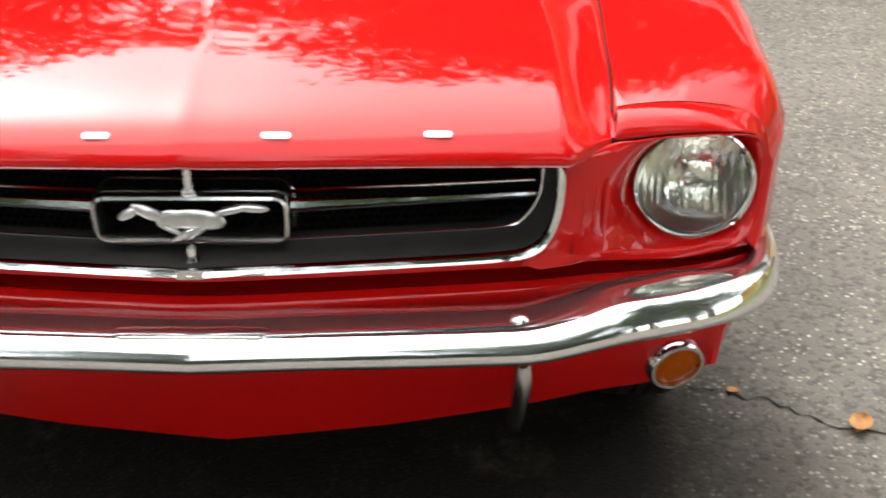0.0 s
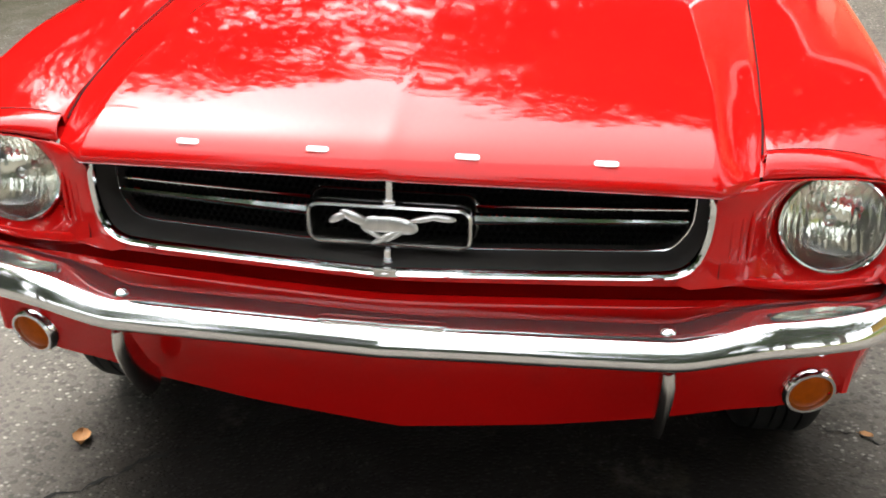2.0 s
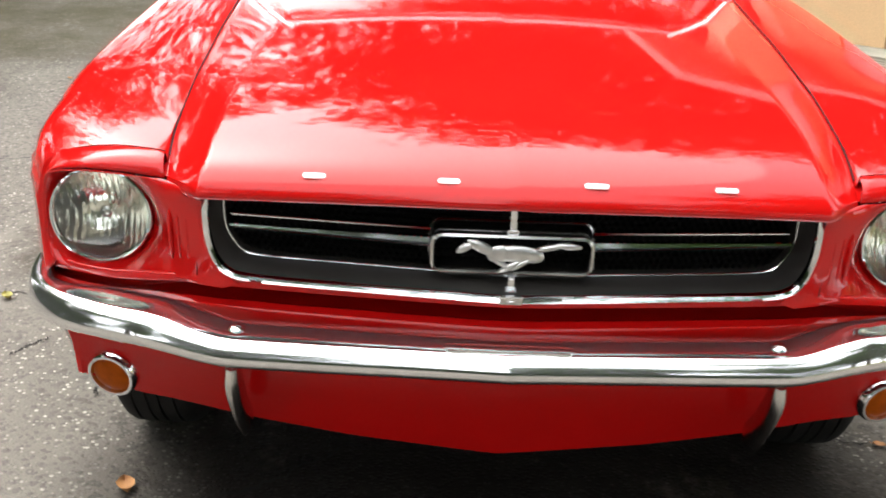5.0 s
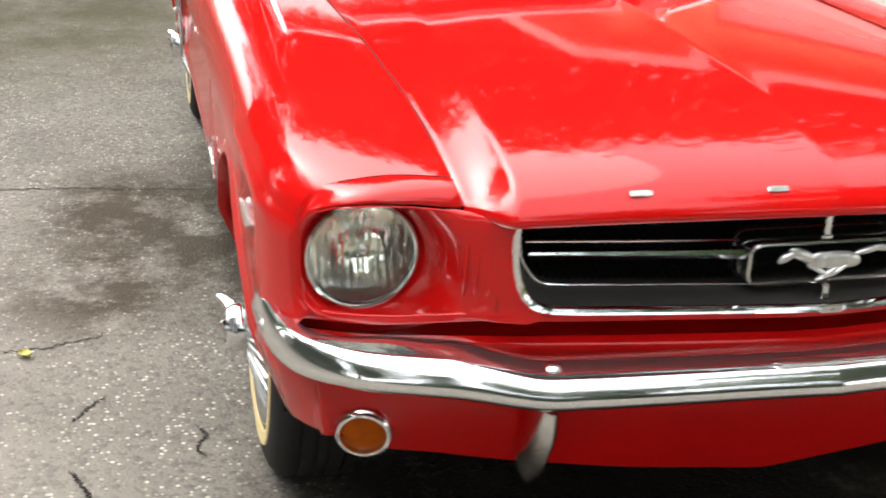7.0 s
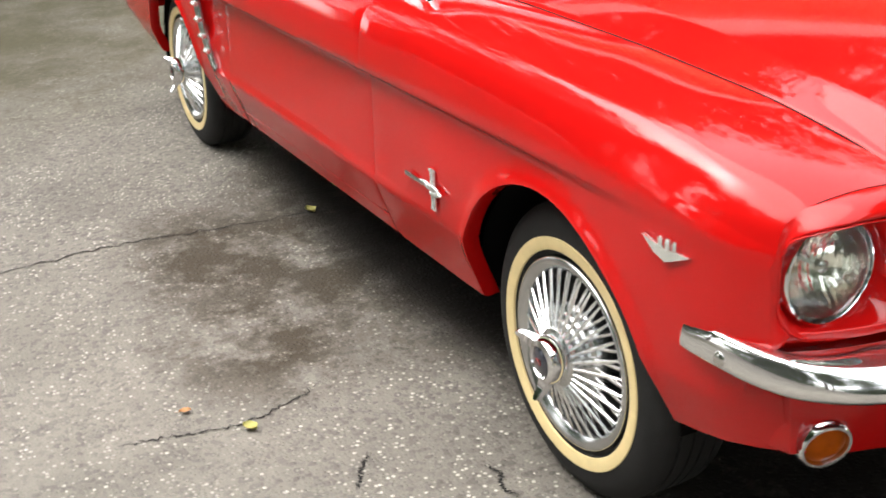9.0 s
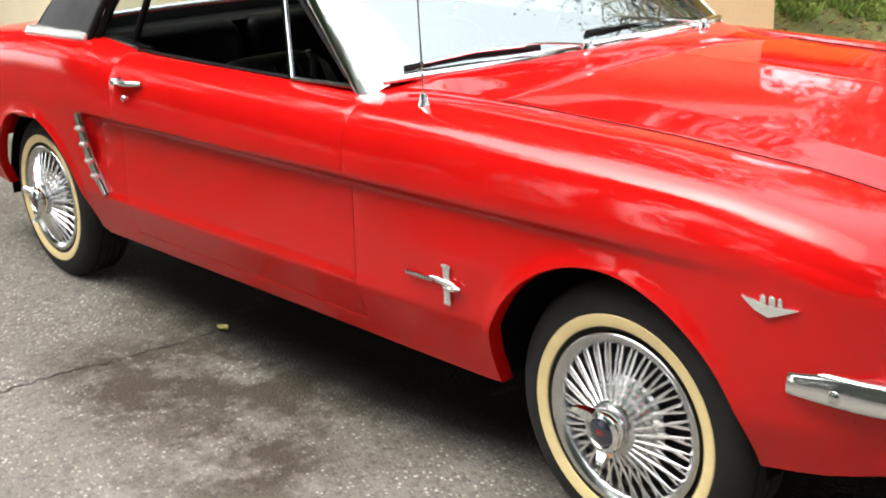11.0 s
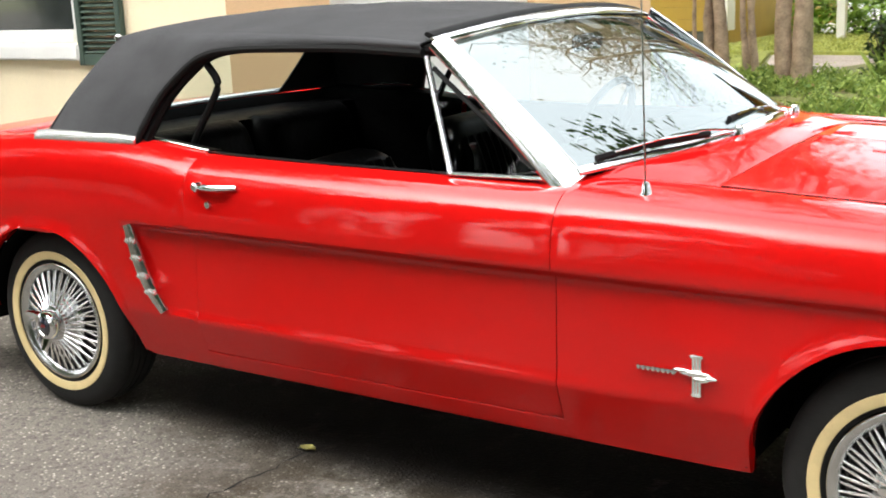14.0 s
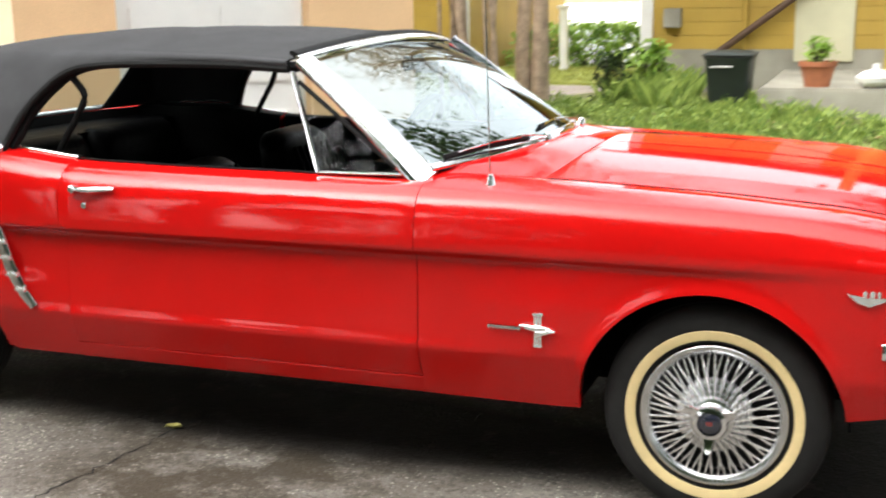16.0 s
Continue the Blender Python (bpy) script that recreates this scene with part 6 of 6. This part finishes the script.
# wheeled bin
bin_ = thing("wheelie_bin", "dark green plastic wheeled refuse bin beside the porch", "bin", at=(-0.93, 6.55, 0.0))
bm = bmesh.new()
rows = []
for z, w, d in ((0.04, 0.20, 0.22), (0.10, 0.215, 0.235), (0.80, 0.265, 0.30), (0.82, 0.285, 0.32), (0.86, 0.285, 0.32)):
    rows.append([bm.verts.new((x, y, z)) for x, y in rounded_loop(w, d, 0.04, 4)])
for a, b in zip(rows, rows[1:]):
    for i in range(len(a)):
        bm.faces.new((a[i], a[(i + 1) % len(a)], b[(i + 1) % len(a)], b[i]))
bm.faces.new(rows[0][::-1])
part("body", bm, BINMAT, bin_)
part("lid", grid(lambda u, v: Vector((lerp(-0.30, 0.30, u), lerp(-0.35, 0.33, v), 0.865 + 0.045 * math.sin(math.pi * u) ** 0.5 * math.sin(math.pi * v) ** 0.5)), 13, 13), BINMAT, bin_, solid=0.012)
part("handle", tube([(-0.22, 0.36, 0.86), (0.22, 0.36, 0.86)], 0.014, 8), BINMAT, bin_)
for s in (-1, 1):
    part("bin_wheel", lathe([(0.03, -0.03), (0.10, -0.025), (0.10, 0.025), (0.03, 0.03)], 20, Matrix.Translation((s * 0.24, 0.24, 0.10)) @ pose(0, 0, 0, 0, 90, 0)), RUBBER, bin_)
part("grip_band", tube([(-0.20, -0.305, 0.72), (0.06, -0.305, 0.72)], 0.010, 6), WHITE, bin_)
bin_.matrix_world = pose(-0.90, 6.75, 0.24) @ Matrix.Scale(0.72, 4)
# pot plant and bowl on the slab
pot = thing("plant_pot", "terracotta pot with a small green plant on the porch", "plant pot", at=(-0.16, 6.55, 0.60))
part("pot", lathe([(0.0, 0.0), (0.10, 0.0), (0.14, 0.17), (0.155, 0.17), (0.155, 0.21), (0.13, 0.21), (0.12, 0.16)], 24), CLAY, pot)
bowl = thing("ceramic_bowl", "white ceramic lidded bowl on the porch slab", "bowl", at=(0.30, 6.5, 0.60))
part("bowl_body", lathe([(0.0, 0.0), (0.08, 0.0), (0.15, 0.05), (0.16, 0.09), (0.10, 0.13), (0.03, 0.15), (0.03, 0.19), (0.0, 0.20)], 24), CERAMIC, bowl)


# ---------------------------------------------------------------- trees, weeds, hedge
def add_leaf(vs, fs, c, size, rnd, droop=0.3):
    """A pointed leaf of two triangles each half, bent along its middle."""
    a, b = rnd.uniform(0, 2 * math.pi), rnd.uniform(-0.9, 0.6)
    d = Vector((math.cos(a) * math.cos(b), math.sin(a) * math.cos(b), math.sin(b)))
    s = d.cross(Vector((rnd.uniform(-1, 1), rnd.uniform(-1, 1), 1.5))).normalized()
    n = d.cross(s)
    i = len(vs)
    vs += [c, c + d * size * 0.5 + s * size * 0.26 + n * size * 0.06, c + d * size - Vector((0, 0, droop * size * 0.4)), c + d * size * 0.5 - s * size * 0.26 + n * size * 0.06]
    fs += [(i, i + 1, i + 2), (i, i + 2, i + 3)]


def leaf_mesh(name, vs, fs, material):
    me = bpy.data.meshes.new(name)
    me.from_pydata([tuple(v) for v in vs], [], fs)
    me.materials.append(material)
    return me


def build_tree(label, stems, height, spread, bark, leaves, leaf_size, seed, first=0.35, group=""):
    """Tapered stems that fork into limbs and twigs, each twig with a loose spray of leaves."""
    rnd = random.Random(seed)
    tree = new("tree")
    tagged(tree, label, "tree", group)
    bm = bmesh.new()
    vs, fs = [], []
    tips = []
    for bx, by, r in stems:
        p = Vector((bx, by, -0.05))
        lean = Vector((rnd.uniform(-0.10, 0.10) + bx * 0.25, rnd.uniform(-0.10, 0.10) + by * 0.25, 1)).normalized()
        h = height * rnd.uniform(0.7, 0.9)
        pts = [p + lean * h * t + Vector((rnd.uniform(-1, 1), rnd.uniform(-1, 1), 0)) * 0.03 * h * t for t in [k / 9 for k in range(10)]]
        add_tube(bm, pts, [r * (1.25 if k == 0 else 1.05 - 0.085 * k) for k in range(10)], 9)
        for k in range(3, 10):
            if k / 9 < first:
                continue
            for _ in range(3):
                a = rnd.uniform(0, 2 * math.pi)
                ln = spread * rnd.uniform(0.5, 1.0) * (1.15 - 0.5 * k / 9)
                d = Vector((math.cos(a), math.sin(a), rnd.uniform(0.15, 0.9)))
                limb = [pts[k] + d * ln * t + Vector((rnd.uniform(-1, 1), rnd.uniform(-1, 1), rnd.uniform(-0.3, 0.6))) * ln * 0.10 * (t > 0) for t in (0, 0.3, 0.6, 1)]
                add_tube(bm, limb, [r * 0.34, r * 0.24, r * 0.15, r * 0.05], 6)
                for q in range(1, 4):
                    for _ in range(2):
                        e = limb[q] + Vector((rnd.uniform(-1, 1), rnd.uniform(-1, 1), rnd.uniform(-0.4, 0.7))) * spread * 0.28
                        add_tube(bm, [limb[q], limb[q].lerp(e, 0.5) + Vector((0, 0, 0.04 * spread)), e], [r * 0.10, r * 0.06, r * 0.02], 4)
                        tips += [e, limb[q].lerp(e, 0.6)]
    for c in tips:
        if rnd.random() < 0.20:
            continue
        for _ in range(leaves):
            o = Vector((rnd.gauss(0, 1), rnd.gauss(0, 1), rnd.gauss(0, 0.6))) * spread * 0.13
            add_leaf(vs, fs, c + o, leaf_size * rnd.uniform(0.6, 1.3), rnd)
    ob = part("trunk", bm, bark, tree, angle=60)
    crown_ob = new("crown", leaf_mesh("crown", vs, fs, FOLIAGE))
    crown_ob.parent = tree
    return tree


clump_a = build_tree("slender multi-stemmed tree with tan bark in the verge", [(-0.07, 0.02, 0.058), (0.07, -0.03, 0.062), (0.0, 0.12, 0.05), (-0.26, 0.15, 0.02), (0.24, 0.12, 0.022)], 6.0, 2.3, BARK, 6, 0.075, 11, 0.62, "trees on the verge")
clump_a.matrix_world = pose(-3.55, 7.2, 0.33)
clump_b = build_tree("clump of close brown tree stems in the verge", [(-0.36, 0.02, 0.026), (-0.25, -0.06, 0.030), (-0.04, 0.0, 0.070), (0.10, -0.03, 0.078), (0.03, 0.12, 0.06), (-0.14, 0.15, 0.03)], 6.6, 2.6, BARK, 6, 0.075, 12, 0.62, "trees on the verge")
clump_b.matrix_world = pose(-2.68, 6.6, 0.33)
# trees out of view: some match the hood's reflections, others only block sky light
big = build_tree("tall broad leafy tree out of view, added for shade and reflections", [(0, 0, 0.34)], 12.0, 4.6, DARKBARK, 42, 0.31, 13, 0.3, "tall trees round the drive")
big.matrix_world = pose(-16, -1.0, 0)
for x, y, s, a in ((-15, -7.5, 1.15, 70), (-15, 2.4, 1.45, 20), (-3, -12.5, 0.9, 200), (-11.5, -12, 1.0, 150), (0.8, -13, 1.0, 60), (4.5, -12.5, 0.95, 290), (-9.5, 9.6, 1.0, 130), (-17.5, 9.5, 1.6, 50), (-9, 22, 1.0, 20), (-21, 2.5, 1.5, 215), (4.2, 6.2, 0.9, 75), (9.5, -9.5, 1.0, 30), (9.5, 8.5, 1.1, 260), (-26, -14, 1.0, 140), (-15, 13, 1.0, 200), (14, 17, 1.05, 100), (-22, 6, 1.1, 250), (15, -5.5, 1.0, 10), (15, 4.0, 1.05, 320), (-7, -9.5, 0.95, 115), (15, -13, 1.05, 45), (13, 9, 1.0, 190), (4, -27, 0.9, 80), (-14, -26, 0.8, 160)):
    copy_thing(big, pose(x, y, 0, 0, 0, a) @ Matrix.Scale(s, 4))


def scatter_weeds(name, label, region, count, low, high, material, seed, leaf=0.06, ground_z=bank, keep=None):
    """Rough grass and broad weeds: many blades and leaves in one uncountable growth."""
    rnd = random.Random(seed)
    vs, fs = [], []
    x0, x1, y0, y1 = region
    for _ in range(count):
        x, y = rnd.uniform(x0, x1), rnd.uniform(y0, y1)
        if keep and not keep(x, y):
            continue
        n = noise.noise((x * 0.9, y * 0.9, seed))
        h = lerp(low, high, max(0, min(1, 0.5 + 0.7 * n))) * rnd.uniform(0.5, 1.2)
        c = Vector((x, y, ground_z(x, y)))
        if rnd.random() < 0.72:
            a, w = rnd.uniform(0, 6.28), rnd.uniform(0.006, 0.014)
            d = Vector((math.cos(a), math.sin(a), 0))
            i = len(vs)
            vs += [c - d * w, c + d * w, c + Vector((d.y, -d.x, 0)) * h * 0.25 + Vector((0, 0, h * 0.7)), c + Vector((d.y, -d.x, 0)) * h * 0.6 + Vector((0, 0, h))]
            fs += [(i, i + 1, i + 2), (i, i + 2, i + 3)]
        else:
            for k in range(5):
                add_leaf(vs, fs, c + Vector((rnd.uniform(-0.04, 0.04), rnd.uniform(-0.04, 0.04), h * (0.3 + 0.15 * k))), leaf * rnd.uniform(0.6, 1.5), rnd)
    return tagged(new(name, leaf_mesh(name, vs, fs, material)), label, "plants", kind="stuff")


def weedy(x, y):
    """Where weeds grow: between the brown strip by the drive and the lawn, thinning in patches."""
    inner = 5.75 - 0.55 * smooth01((x + 2.6) / 0.7) + 0.35 * noise.noise((x * 1.7, y * 1.7, 9))
    outer = 6.8 + 0.4 * smooth01((x + 2.0) / 0.3) + 0.35 * noise.noise((x * 2.3, y * 2.3, 1))
    return inner < y < outer and not (x > -0.6 and y > 6.3) and noise.noise((x * 3.1, y * 3.1, 4)) > -0.28


scatter_weeds("verge_weeds", "rough green weeds and grass along the verge", (-5.4, 5.5, 4.7, 7.4), 44000, 0.02, 0.20, WEEDS, 21, 0.040, keep=weedy)
scatter_weeds("tall_grass", "tuft of tall grass and weeds beside the house", (-2.0, -1.3, 6.5, 7.7), 900, 0.12, 0.40, WEEDS, 22, 0.05, keep=lambda x, y: noise.noise((x * 3, y * 3, 2)) > -0.1)
scatter_weeds("lawn_grass", "short grass of the far lawn", (-10, -2.2, 7.6, 12), 20000, 0.02, 0.06, LAWN_BLADES, 23, 0.035, ground_z=lambda x, y: 0.39, keep=lambda x, y: (x < -3.9 and y < 10.6) or (x > -4.5 and y > 9.4))


scatter_weeds("lawn_grass", "short yellow-green grass behind the weeds of the verge", (-7.0, -3.0, 6.4, 7.7), 16000, 0.02, 0.055, LAWN_BLADES, 24, 0.03)


rnd = random.Random(41)
vs, fs = [], []
for _ in range(7500):
    x, y = rnd.uniform(-4.5, 5.0), 4.4 + abs(rnd.gauss(0, 0.8))
    add_leaf(vs, fs, Vector((x, y, max(bank(x, y), ground_at(x)) + 0.012)), rnd.uniform(0.03, 0.08), rnd, 0.1)
tagged(new("leaf_litter", leaf_mesh("leaf_litter", vs, fs, LITTER)), "brown fallen leaves along the edge of the verge", "leaves", kind="stuff")


def bush(name, label, x, y, rx, ry, h, count, size, material, seed, category="bush"):
    rnd = random.Random(seed)
    ob = new(name)
    tagged(ob, label, category)
    ob.matrix_world = pose(x, y, 0.36)
    bm = bmesh.new()
    vs, fs = [], []
    for _ in range(14):
        e = Vector((rnd.uniform(-rx, rx) * 0.7, rnd.uniform(-ry, ry) * 0.7, h * rnd.uniform(0.5, 0.95)))
        add_tube(bm, [Vector((e.x * 0.2, e.y * 0.2, -0.02)), e * 0.55, e], [0.014, 0.009, 0.003], 5)
    for _ in range(count):
        a, u = rnd.uniform(0, 6.28), rnd.random() ** 0.45
        z = rnd.uniform(0.05, 1)
        k = math.sqrt(max(0.05, 1 - (z - 0.35) ** 2 * 1.6)) * (0.8 + 0.5 * noise.noise((math.cos(a) * 2, math.sin(a) * 2, z * 3 + seed)))
        add_leaf(vs, fs, Vector((rx * u * k * math.cos(a), ry * u * k * math.sin(a), h * z)), size * rnd.uniform(0.6, 1.3), rnd)
    part("stems", bm, DARKBARK, ob)
    leaves = new("leaves", leaf_mesh("leaves", vs, fs, material))
    leaves.parent = ob
    return ob


bush("shrub", "small grey-green shrub in the verge", -2.0, 7.0, 0.2, 0.2, 0.5, 500, 0.07, FOLIAGE, 31)
bush("shrub", "bright green shrub beside the yellow house", -1.72, 7.5, 0.24, 0.25, 0.6, 600, 0.08, HEDGE, 32)
# hedges out of view, added to hold low sky light off the car
tall = bush("hedge", "unseen tall hedge, added to block low sky and darken reflections", 1.5, -9.0, 8.5, 0.9, 3.4, 46000, 0.20, FOLIAGE, 35, "hedge")
tall.matrix_world = pose(1.5, -10.0, 0) @ Matrix.Diagonal((1, 1, 1.7, 1))
copy_thing(tall, pose(-15.5, -10.5, 0) @ Matrix.Diagonal((1, 1, 1.7, 1)))
copy_thing(tall, pose(9.5, 0.0, 0, 0, 0, 90) @ Matrix.Diagonal((1, 1, 0.5, 1)))
bush("hedge", "bright green hedge at the far side of the lawn", -3.4, 12.2, 1.6, 0.5, 0.62, 3200, 0.11, HEDGE, 33, "hedge")
pl = bush("pot_plant", "small green plant growing in the terracotta pot", 0, 0, 0.13, 0.13, 0.22, 160, 0.07, HEDGE, 34, "plant")
pl.matrix_world = pose(-0.16, 6.55, 0.78)
# white post on the lawn
post = thing("sign_post", "thin white post standing on the lawn", "post", at=(-3.6, 11.3, 0.39))
part("post", box((-0.05, -0.05, 0), (0.05, 0.05, 0.8), 0.008), WHITE, post)
part("post_cap", box((-0.07, -0.07, 0.8), (0.07, 0.07, 0.84), 0.008), WHITE, post)
